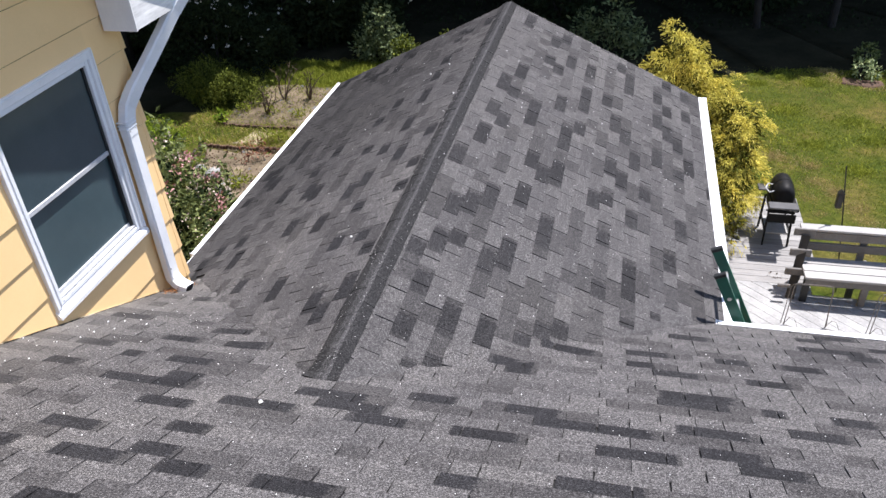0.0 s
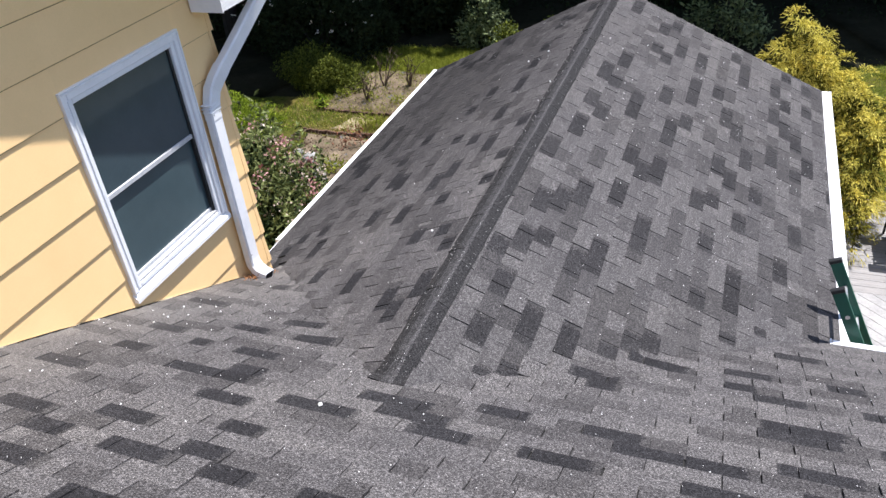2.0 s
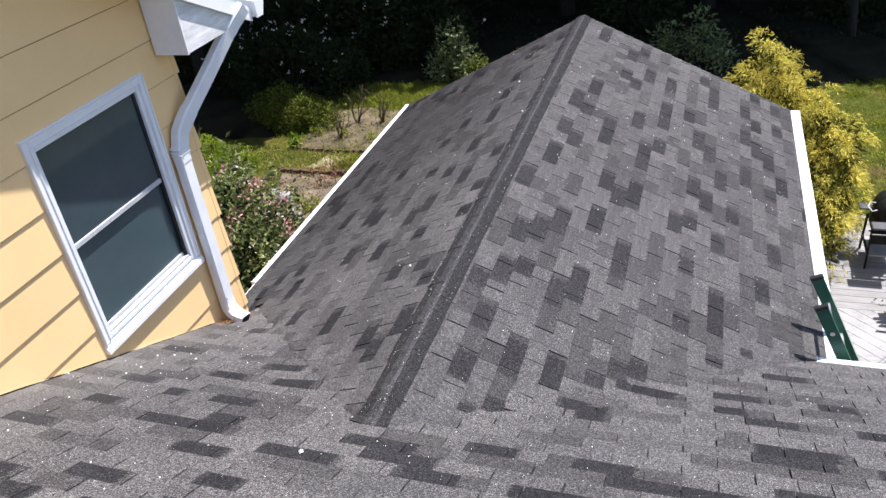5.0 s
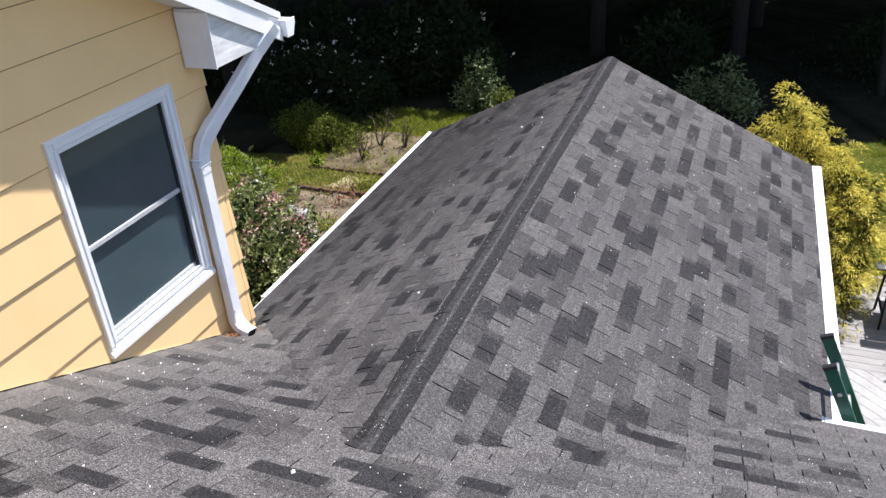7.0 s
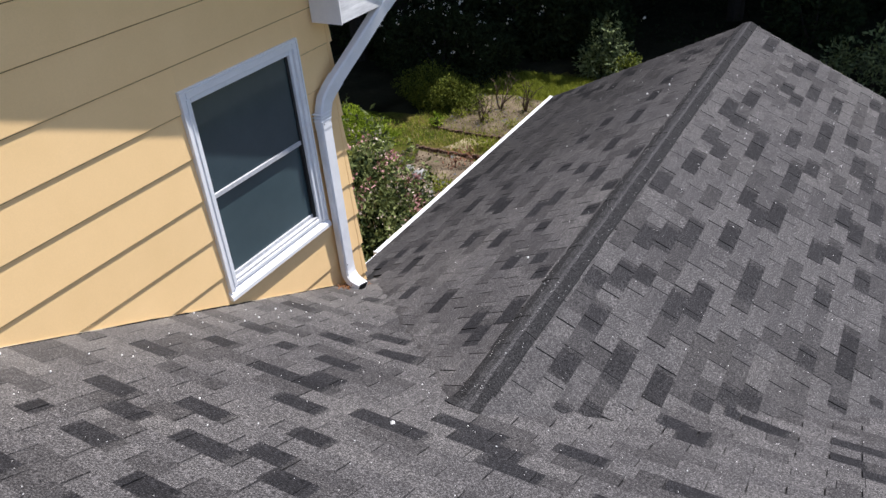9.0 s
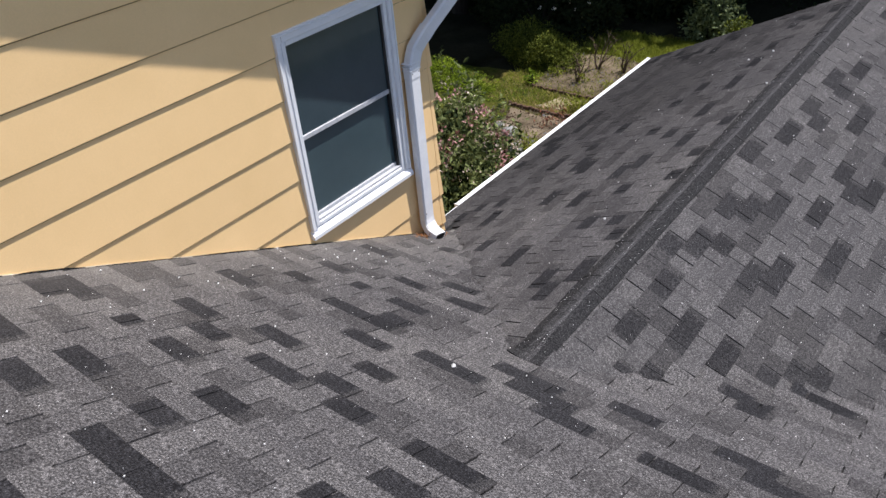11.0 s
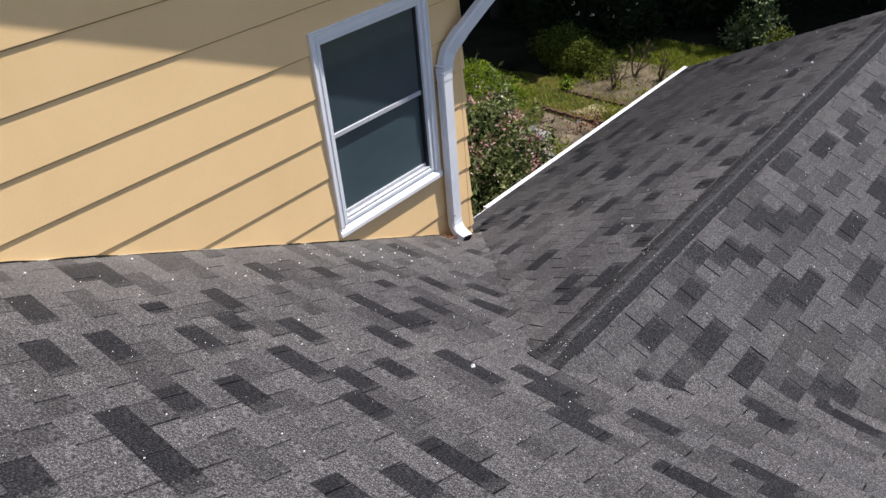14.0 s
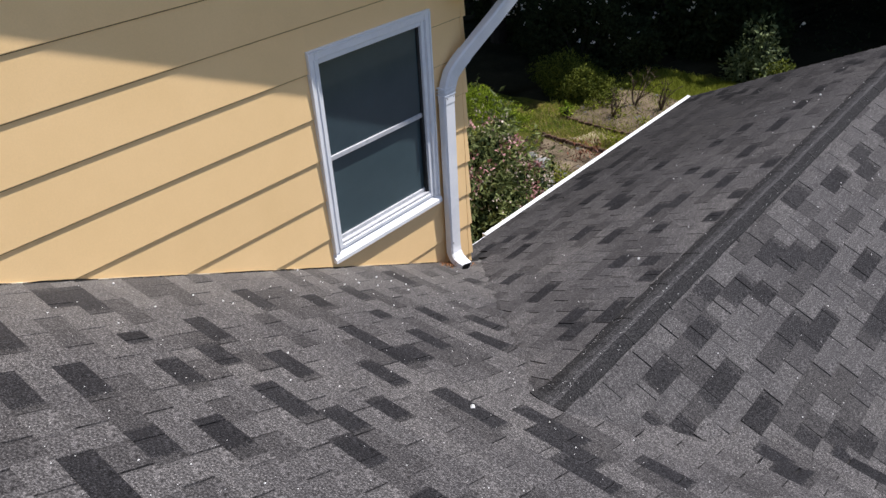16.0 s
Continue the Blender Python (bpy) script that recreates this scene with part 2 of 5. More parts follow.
GOLD = leaf_mat("golden thread foliage", (0.3, 0.275, 0.035), (0.92, 0.815, 0.21), 0.8, 0.1, 0.3)
# olive core leaves, darkened further for the shade between sprays
INNER_GOLD = leaf_mat("olive inner foliage, darkened for shade", (0.04, 0.045, 0.007), (0.13, 0.125, 0.02), 0.8, 0.1)
CROWN = leaf_mat("dark tree foliage", (0.018, 0.03, 0.01), (0.045, 0.07, 0.022), 0.8, 0.1)
# shade under the trees and inside shrubs, put into the leaf colour
SHADE_LEAF = leaf_mat("shrub foliage darkened for shade", (0.012, 0.02, 0.009), (0.034, 0.048, 0.022), 0.9, 0.05)
BOX_LEAF = leaf_mat("fresh green shrub foliage", (0.02, 0.032, 0.006), (0.17, 0.2, 0.033), 0.8, 0.1, 0.12)
JUNIPER = leaf_mat("bright juniper foliage", (0.06, 0.1, 0.01), (0.3, 0.4, 0.035), 0.8, 0.1, 0.08)
FLOWER_LEAF = leaf_mat("soft green shrub foliage", (0.025, 0.045, 0.012), (0.28, 0.33, 0.13), 0.7, 0.2, 0.3)
BUTTERFLY_LEAF = leaf_mat("grey-green shrub foliage", (0.03, 0.05, 0.018), (0.26, 0.32, 0.15), 0.6, 0.3, 0.2)
PINK = leaf_mat("pink blossom", (0.26, 0.11, 0.12), (0.5, 0.3, 0.3))
PALE = leaf_mat("pale seed heads", (0.34, 0.26, 0.22), (0.58, 0.5, 0.44))
LAWN_SHRUB = leaf_mat("pale green shrub foliage", (0.1, 0.15, 0.05), (0.5, 0.56, 0.3), 0.6, 0.3, 0.2)
WHITE_BLOOM = leaf_mat("white blossom", (0.7, 0.7, 0.68), (0.9, 0.9, 0.88), 0.6, 0.3, 0.3)
GRASS = leaf_mat("grass blades", (0.12, 0.155, 0.018), (0.33, 0.36, 0.06), 0.8, 0.1, 0.4)
DRY_GRASS = leaf_mat("dry grass blades", (0.25, 0.2, 0.08), (0.5, 0.42, 0.2), 0.8, 0.1, 0.4)
REDLEAF = leaf_mat("reddish dry stems", (0.15, 0.05, 0.03), (0.3, 0.13, 0.08))


def glass_mat():
    m, n, l, b = shader("window glass", 0.02, 0.0, 0.5)
    b.inputs["Base Color"].default_value = (0.62, 0.72, 0.72, 1)
    b.inputs["Transmission Weight"].default_value = 1.0
    b.inputs["IOR"].default_value = 1.45
    return m


GLASS = glass_mat()
# the unlit room's darkness put into its wall colour
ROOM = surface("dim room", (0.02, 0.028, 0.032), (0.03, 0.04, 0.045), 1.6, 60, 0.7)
# reflected teal put into the pane colours, lighter in the lower one
SCREEN = surface("dark upper pane with reflection", (0.032, 0.054, 0.066), (0.047, 0.074, 0.088), 1.2, 90, 0.22, spec=1.0, relief=0.01, grit=0.06)
LOWER = surface("grey-green lower pane with reflection", (0.042, 0.071, 0.082), (0.063, 0.099, 0.112), 1.2, 90, 0.22, spec=1.0, relief=0.01, grit=0.06)

# ---------------------------------------------------------------- mesh helpers


def mesh_ob(name, verts, faces, mats, parent=None, label="", indices=None, smooth=False):
    me = bpy.data.meshes.new(name)
    me.from_pydata([tuple(v) for v in verts], [], faces)
    for m in mats if isinstance(mats, (list, tuple)) else [mats]:
        me.materials.append(m)
    if indices is not None:
        me.polygons.foreach_set("material_index", indices)
    if smooth:
        me.polygons.foreach_set("use_smooth", [True] * len(me.polygons))
    me.update()
    ob = new(name, me)
    if parent:
        ob.parent = parent
    if label:
        ob["label"] = label
    return ob


def part(name, bm, material, parent=None, label="", smooth=False):
    me = bpy.data.meshes.new(name)
    bmesh.ops.recalc_face_normals(bm, faces=bm.faces)
    bm.to_mesh(me)
    bm.free()
    me.materials.append(material)
    if smooth:
        me.polygons.foreach_set("use_smooth", [True] * len(me.polygons))
    ob = new(name, me)
    if parent:
        ob.parent = parent
    if label:
        ob["label"] = label
    return ob


def thing(name, label, category, group="", kind="", at=(0, 0, 0)):
    ob = new(name)
    ob.location = at
    ob.empty_display_size = 0.1
    return tagged(ob, label, category, group, kind)


def box(x0, x1, y0, y1, z0, z1, bevel=0.0, bm=None):
    bm = bm or bmesh.new()
    made = bmesh.ops.create_cube(bm, size=1)["verts"]
    m = Matrix.Translation(((x0 + x1) / 2, (y0 + y1) / 2, (z0 + z1) / 2)) @ Matrix.Diagonal((abs(x1 - x0), abs(y1 - y0), abs(z1 - z0), 1))
    bmesh.ops.transform(bm, matrix=m, verts=made)
    if bevel:
        edges = {e for v in made for e in v.link_edges}
        bmesh.ops.bevel(bm, geom=list(edges), offset=bevel, segments=1, affect="EDGES")
    return bm


def beam(p, q, w, h, up=(0, 0, 1), bevel=0.0, bm=None):
    """A bar from p to q; w across, h along up."""
    bm = bm or bmesh.new()
    p, q = Vector(p), Vector(q)
    a = (q - p).normalized()
    s = a.cross(Vector(up)).normalized()
    u = s.cross(a)
    made = bmesh.ops.create_cube(bm, size=1)["verts"]
    m = Matrix((s * w, a * (q - p).length, u * h)).transposed().to_4x4()
    m.translation = (p + q) / 2
    bmesh.ops.transform(bm, matrix=m, verts=made)
    if bevel:
        bmesh.ops.bevel(bm, geom=list({e for v in made for e in v.link_edges}), offset=bevel, segments=1, affect="EDGES")
    return bm


def prism(profile, axis, a, b, bm=None):
    """A closed outline in the plane across axis ('x' or 'y'), drawn out from a to b."""
    bm = bm or bmesh.new()
    at = (lambda u, v, t: (t, u, v)) if axis == "x" else (lambda u, v, t: (u, t, v)) if axis == "y" else (lambda u, v, t: (u, v, t))
    ends = [[bm.verts.new(at(u, v, t)) for u, v in profile] for t in (a, b)]
    for e in ends:
        bm.faces.new(e)
    k = len(profile)
    for i in range(k):
        bm.faces.new((ends[0][i], ends[0][(i + 1) % k], ends[1][(i + 1) % k], ends[1][i]))
    return bm


def sweep(points, radii, n=8, bm=None, flat=1.0, cap=True):
    """A tube along points; radii one or one each."""
    bm = bm or bmesh.new()
    pts = [Vector(p) for p in points]
    rr = radii if isinstance(radii, (list, tuple)) else [radii] * len(pts)
    rings = []
    side = None
    for i, p in enumerate(pts):
        d = (pts[min(i + 1, len(pts) - 1)] - pts[max(i - 1, 0)]).normalized()
        if side is None:
            side = d.cross(Vector((0, 0, 1)) if abs(d.z) < 0.9 else Vector((1, 0, 0))).normalized()
        side = (side - d * side.dot(d)).normalized()
        up = d.cross(side)
        rings.append([bm.verts.new(p + rr[i] * (math.cos(2 * math.pi * k / n) * side + flat * math.sin(2 * math.pi * k / n) * up)) for k in range(n)])
    for a, b in zip(rings, rings[1:]):
        for k in range(n):
            bm.faces.new((a[k], a[(k + 1) % n], b[(k + 1) % n], b[k]))
    if cap:
        bm.faces.new(rings[0])
        bm.faces.new(rings[-1])
    return bm


def leaves(name, centres, out, size, material, parent, label="", slim=0.5, droop=0.0, seed=1, jitter=0.9):
    """Leaves as small folded kites: centres and outward ways as arrays, size a mean length."""
    r = np.random.default_rng(seed)
    k = len(centres)
    way = out + r.normal(0, jitter, (k, 3))
    way[:, 2] -= droop
    way /= np.linalg.norm(way, axis=1)[:, None] + 1e-9
    side = np.cross(way, r.normal(0, 1, (k, 3)))
    side /= np.linalg.norm(side, axis=1)[:, None] + 1e-9
    ln = (size * r.uniform(0.6, 1.4, k))[:, None]
    lift = np.cross(side, way) * ln * 0.08
    v = np.stack([centres, centres + way * ln * 0.5 + side * ln * slim * 0.5 + lift, centres + way * ln, centres + way * ln * 0.5 - side * ln * slim * 0.5 + lift], 1).reshape(-1, 3)
    f = np.arange(4 * k).reshape(-1, 4).tolist()
    return mesh_ob(name, v.tolist(), f, material, parent, label)


def lobe_points(lobes, count, seed=1, shell=0.45, rough=0.18):
    """Points in the outer part of ellipsoids (x, y, z, rx, ry, rz), uneven, with the way outwards."""
    r = np.random.default_rng(seed)
    vol = np.array([l[3] * l[4] + l[4] * l[5] for l in lobes])
    pick = r.choice(len(lobes), count, p=vol / vol.sum())
    L = np.array(lobes)[pick]
    d = r.normal(0, 1, (count, 3))
    d /= np.linalg.norm(d, axis=1)[:, None]
    bumpy = 1 + rough * np.sin(5 * d[:, 0] + 3 * pick) * np.cos(4 * d[:, 1] + pick) + rough * 0.6 * np.sin(9 * d[:, 2] + 7 * d[:, 0])
    rad = (1 - shell * r.random(count) ** 1.5) * bumpy
    return L[:, :3] + d * L[:, 3:] * rad[:, None], d


# ---------------------------------------------------------------- plan
SLOPE = 0.488
XR, ZR, HALF, YF = 2.06, 4.0, 2.455, 6.555      # wing: ridge line, half width, far gable
NEAR_Z, NEAR_EAVE = 3.762, 1.80                 # main roof: height over y = 0, eave
WALL_Y = 1.454                                  # corner of the upper storey; its wall stands on x = 0
EAVE_Z = ZR - SLOPE * HALF
RUN = math.hypot(1, SLOPE)
DECK_Z = 0.3


def near_z(y):
    return NEAR_Z - SLOPE * y


# ---------------------------------------------------------------- ground
g = 40
gx = [-150, -60, -30, *np.linspace(-20, 20, g), 30, 60, 150]
gy = [-150, -60, -20, *np.linspace(-8, 34, g), 60, 150]
gv = [(x, y, 0.05 * noise.noise((x * 0.3, y * 0.3, 0)) - (0.0 if abs(x) < 25 and abs(y) < 40 else 0.1)) for y in gy for x in gx]
gf = [(j * len(gx) + i, j * len(gx) + i + 1, (j + 1) * len(gx) + i + 1, (j + 1) * len(gx) + i) for j in range(len(gy) - 1) for i in range(len(gx) - 1)]
tagged(mesh_ob("ground", gv, gf, LAWN, smooth=True), "mown green lawn with dry worn patches", "lawn", kind="structure")


def patch(name, outline, z, material, label, category, seed=0, wobble=0.12, rim=0.94):
    """A bed of earth with a ragged outline and a slightly humped top."""
    r = random.Random(seed)
    pts = []
    for (x0, y0), (x1, y1) in zip(outline, outline[1:] + outline[:1]):
        k = max(2, int(math.hypot(x1 - x0, y1 - y0) / 0.3))
        for i in range(k):
            f = i / k
            pts.append((x0 + (x1 - x0) * f + r.uniform(-wobble, wobble), y0 + (y1 - y0) * f + r.uniform(-wobble, wobble)))
    cx, cy = sum(p[0] for p in pts) / len(pts), sum(p[1] for p in pts) / len(pts)
    v, k = [], len(pts)
    for s, h in ((1.0, -0.06), (rim, z * 0.8), (0.7, z), (0.35, z * 1.1)):
        v += [(cx + (x - cx) * s, cy + (y - cy) * s, h + (0.02 * noise.noise((x * s * 3, y * s * 3, 1)) if s < 1 else 0)) for x, y in pts]
    v.append((cx, cy, z))
    f = [(a * k + i, a * k + (i + 1) % k, (a + 1) * k + (i + 1) % k, (a + 1) * k + i) for a in range(3) for i in range(k)]
    f += [(3 * k + i, 3 * k + (i + 1) % k, 4 * k) for i in range(k)]
    return tagged(mesh_ob(name, v, f, material, smooth=True), label, category, kind="structure")


patch("soil_bed", [(-4.7, 9.54), (-2.4, 9.56), (-0.6, 9.0), (-0.6, 6.6), (-3.0, 7.2), (-4.6, 8.4)], 0.045, SOIL, "bare dry brown garden soil bed", "garden bed", 3)
patch("soil_bed", [(-4.8, 10.7), (-1.5, 10.72), (-1.4, 12.4), (-2.9, 13.0), (-4.9, 13.0), (-5.3, 11.9)], 0.05, SOIL, "raised bed of pale dry soil with bare bushes", "garden bed", 4)
patch("mulch_path", [(-4.3, 9.74), (-3.6, 9.74), (-3.5, 10.5), (-4.0, 10.5)], 0.025, MULCH, "pale straw mulch between two edged beds", "mulch", 5)
# dark ground sheet whose outline follows the edge of the trees' shade
patch("forest_floor", [(-40, 12), (-10, 10.9), (-7.6, 10.9), (-6.3, 10.9), (-5.5, 11.0), (-5.3, 12.6), (-5.0, 13.6), (-4.5, 14.5), (0, 15.2), (4.5, 14.3), (6, 14.5), (7.1, 15.0), (9, 15.2), (14, 15.4), (40, 15.4), (44, 48), (-44, 48)], 0.03, SHADED_FLOOR, "litter and grass darkened with the trees' shade", "forest floor", 6, 0.25, 0.985)
patch("worn_patch", [(8.3, 14.25), (8.95, 14.2), (9.1, 14.6), (8.4, 14.65)], 0.022, EDGING, "worn bare earth at the lawn's edge", "bare earth", 8)


def blades(name, area, count, height, material, seed, label, clumps=()):
    """Grass in a rectangle, or in round clumps (x, y, radius): thin leaning triangles."""
    r = np.random.default_rng(seed)
    x0, x1, y0, y1 = area
    p = np.stack([r.uniform(x0, x1, count), r.uniform(y0, y1, count), np.full(count, -0.01)], 1)
    if clumps:
        c = np.array(clumps)[r.integers(0, len(clumps), count)]
        p[:, :2] = c[:, :2] + r.normal(0, 0.5, (count, 2)) * c[:, 2:] * np.array([1, 0.8])
    h = height * r.uniform(0.5, 1.5, count)
    a = r.uniform(0, 2 * np.pi, count)
    w = np.stack([np.cos(a), np.sin(a), 0 * a], 1) * 0.012
    tip = p + np.stack([r.normal(0, 0.6, count) * h, r.normal(0, 0.6, count) * h, h], 1)
    v = np.stack([p - w, p + w, tip], 1).reshape(-1, 3)
    return tagged(mesh_ob(name, v.tolist(), np.arange(3 * count).reshape(-1, 3).tolist(), material), label, "grass", kind="stuff")


blades("grass", (-5.7, -0.5, 9.8, 14.6), 21000, 0.09, GRASS, 12, "green grass between the beds")
blades("grass", (-4.9, -2.2, 12.9, 14.4), 9000, 0.11, GRASS, 16, "bright grass behind the raised bed")
blades("grass", (-4.7, -2.0, 7.0, 9.5), 3600, 0.05, GRASS, 15, "sparse green weeds in the bare bed")
blades("grass", (5.5, 10.0, 8.6, 15.2), 26000, 0.035, GRASS, 17, "short green lawn blades")
blades("grass", (0, 0, 0, 0), 5000, 0.06, GRASS, 18, "bright tufts in the lawn", ((8.1, 12.3, 0.4), (8.35, 11.5, 0.3), (7.65, 14.3, 0.25), (7.1, 14.6, 0.2), (8.7, 12.0, 0.5), (7.2, 11.2, 0.25), (6.5, 14.2, 0.2), (7.8, 10.2, 0.3), (6.9, 12.8, 0.35)))
blades("dry_grass", (0, 0, 0, 0), 6500, 0.03, DRY_GRASS, 13, "dry yellow blades in the lawn", ((7.0, 9.7, 0.3), (7.25, 9.35, 0.22), (7.45, 8.85, 0.3), (6.8, 9.2, 0.4), (6.4, 10.7, 0.3), (8.1, 15.1, 0.25), (8.2, 14.6, 0.4), (8.9, 14.2, 0.4), (6.9, 10.4, 0.5), (7.6, 13.6, 0.5), (7.2, 7.6, 0.6)))
blades("dry_grass", (0, 0, 0, 0), 5500, 0.028, DRY_GRASS, 19, "worn dry patches in the lawn by the deck", ((7.0, 9.7, 0.22), (7.25, 9.4, 0.16), (7.45, 8.85, 0.2), (6.75, 9.1, 0.2), (7.6, 8.4, 0.25), (7.2, 8.1, 0.25), (7.0, 10.3, 0.16), (6.4, 10.6, 0.2), (6.9, 8.6, 0.15)))
blades("dry_grass", (-5.5, -2.5, 9.7, 10.85), 2500, 0.08, DRY_GRASS, 14, "dry straw between the edgings")

# ---------------------------------------------------------------- main roof, wing roof
RIDGE_Y = -4.983
main_roof = thing("main_roof", "low-pitched grey laminated shingle roof of the house", "roof", kind="structure")
part("roof_deck", prism([(NEAR_EAVE, near_z(NEAR_EAVE) - 0.012), (RIDGE_Y, near_z(RIDGE_Y) - 0.012), (-11.4, near_z(NEAR_EAVE) - 0.012), (-11.4, near_z(NEAR_EAVE) - 0.16), (RIDGE_Y, near_z(RIDGE_Y) - 0.16), (NEAR_EAVE, near_z(NEAR_EAVE) - 0.16)], "x", -0.02, 9.5), FELT, main_roof)
wing_roof = thing("wing_roof", "gabled wing roof of grey laminated shingles", "roof", kind="structure")
for sgn in (-1, 1):
    e = XR + sgn * HALF
    if sgn > 0:
        part("roof_deck", prism([(XR, ZR - 0.012), (e, EAVE_Z - 0.012), (e, EAVE_Z - 0.14), (XR, ZR - 0.14)], "y", -0.18, YF), FELT, wing_roof)
    else:
        part("roof_deck", prism([(XR, ZR - 0.012), (0.0, ZR - 0.012 - SLOPE * XR), (0.0, ZR - 0.14 - SLOPE * XR), (XR, ZR - 0.14)], "y", -0.18, YF), FELT, wing_roof)
        part("roof_deck", prism([(0.0, ZR - 0.012 - SLOPE * XR), (e, EAVE_Z - 0.012), (e, EAVE_Z - 0.14), (0.0, ZR - 0.14 - SLOPE * XR)], "y", WALL_Y + 0.03, YF), FELT, wing_roof)


# dark tabs that stand out: (course, where along it, length)
DARK_UPPER = [(19, 1.70, 0.18), (22, 0.94, 0.29), (22, 1.50, 0.56), (23, 0.46, 0.28), (24, 0.93, 0.26), (24, 1.46, 0.21), (25, 2.23, 0.17), (26, 0.11, 0.21), (26, 1.48, 0.28), (27, 0.10, 0.32), (27, 0.68, 0.10), (27, 0.98, 0.27), (27, 2.26, 0.28), (29, 0.90, 0.20), (29, 1.32, 0.33), (29, 1.81, 0.22), (29, 2.24, 0.36), (30, 0.61, 0.29), (30, 1.61, 0.21), (31, 1.07, 0.29), (31, 2.93, 0.19), (32, 1.62, 0.20), (32, 3.37, 0.39), (34, 0.33, 0.26), (34, 1.30, 0.26), (35, 1.71, 0.36), (35, 2.35, 0.29), (35, 2.88, 0.31), (35, 3.57, 0.35), (35, 4.16, 0.30), (36, 0.92, 0.53), (36, 2.17, 0.32), (37, 3.26, 0.6)]
DARK_LOWER = [(36, 4.00, 0.29), (37, 0.43, 0.22), (37, 1.21, 0.19), (37, 2.03, 0.33), (38, 2.57, 0.24), (38, 3.09, 0.28), (38, 3.95, 0.34), (39, 0.77, 0.10), (39, 1.08, 0.30), (39, 4.55, 0.24), (40, 0.36, 0.23), (41, 3.91, 0.35), (41, 4.43, 0.10), (41, 4.78, 0.25), (42, 0.78, 0.25), (42, 1.26, 0.26), (42, 3.90, 0.44), (43, 2.99, 0.17), (44, 0.99, 0.27), (44, 2.87, 0.28), (45, 0.18, 0.27), (45, 3.92, 0.26), (45, 4.43, 0.30), (46, 3.71, 0.21), (47, 3.16, 0.41), (48, 3.70, 0.33), (48, 4.30, 0.24), (48, 4.72, 0.25), (50, 0.39, 0.14), (51, 5.24, 0.19), (52, 4.03, 0.30), (52, 4.94, 0.45)]
DARK_RIDGE = [(1, 0.94, 0.2), (1, 2.33, 0.34), (2, 0.13, 0.27), (2, 0.59, 0.27), (2, 1.08, 0.29), (2, 1.59, 0.31), (2, 2.89, 0.33), (2, 3.46, 0.28), (2, 4.07, 0.39), (2, 6.04, 0.51), (3, -0.09, 0.07), (3, 1.27, 0.19), (3, 1.71, 0.32), (3, 3.33, 0.27), (3, 4.01, 0.26), (3, 4.54, 0.37), (4, 0.00, 0.12), (4, 0.32, 0.33), (4, 1.92, 0.36), (5, 1.11, 0.36), (5, 3.63, 0.54), (5, 5.26, 0.26), (5, 5.84, 0.35), (6, 0.38, 0.32), (6, 1.25, 0.39), (6, 2.15, 0.34), (6, 2.83, 0.32), (6, 5.11, 0.27), (6, 6.12, 0.33), (7, 2.66, 0.33), (7, 4.20, 0.40), (7, 5.43, 0.41), (8, 0.54, 0.15)]
DARK_EAVE = [(8, 1.72, 0.46), (8, 2.73, 0.48), (8, 3.43, 0.56), (9, 0.69, 0.20), (9, 3.92, 0.32), (9, 4.47, 0.68), (9, 5.47, 0.38), (10, 0.78, 0.22), (11, 2.73, 0.27), (11, 4.92, 0.33), (12, 1.45, 0.23), (12, 2.18, 0.27), (12, 2.82, 0.25), (12, 3.41, 0.29), (12, 4.41, 0.40), (13, 3.25, 0.34), (13, 4.21, 0.35), (13, 5.54, 0.67), (14, 1.25, 0.13), (14, 1.64, 0.50), (14, 2.66, 0.30), (14, 3.81, 0.33), (15, 3.25, 0.29), (16, 1.52, 0.10), (16, 4.05, 0.43), (16, 4.99, 0.37), (16, 5.69, 0.37), (17, 2.27, 0.32), (17, 4.79, 0.39), (18, 2.91, 0.30), (18, 4.63, 0.32), (19, 4.22, 0.36), (19, 5.57, 0.31), (17, 5.45, 0.28), (18, 4.0, 0.27), (19, 6.15, 0.3), (17, 6.28, 0.26), (12, 6.1, 0.28)]
DARK_GARDEN = [(0, 0.12, 0.44), (1, 0.41, 0.28), (1, 0.93, 0.15), (1, 1.84, 0.16), (1, 2.24, 0.18), (1, 2.88, 0.22), (2, 0.20, 0.26), (2, 1.14, 0.20), (3, 0.36, 0.28), (3, 2.60, 0.28), (4, 1.17, 0.24), (4, 1.74, 0.18), (4, 3.27, 0.31), (4, 3.98, 0.31), (4, 4.57, 0.28), (4, 5.05, 0.28), (5, 2.28, 0.28), (5, 2.90, 0.18), (6, 2.11, 0.27), (7, 0.72, 0.26), (7, 1.67, 0.26), (7, 3.05, 0.16), (7, 4.16, 0.21), (8, 3.80, 0.20), (10, 1.84, 0.24), (10, 2.38, 0.30), (11, 1.07, 0.18), (11, 2.50, 0.31), (11, 3.38, 0.28), (12, 3.00, 0.21), (14, 1.55, 0.27), (14, 2.67, 0.32), (15, 1.94, 0.21), (19, 4.95, 0.32)]

STEP = 0.3075                                   # from joint to joint along a course; the next course is set off by half of it


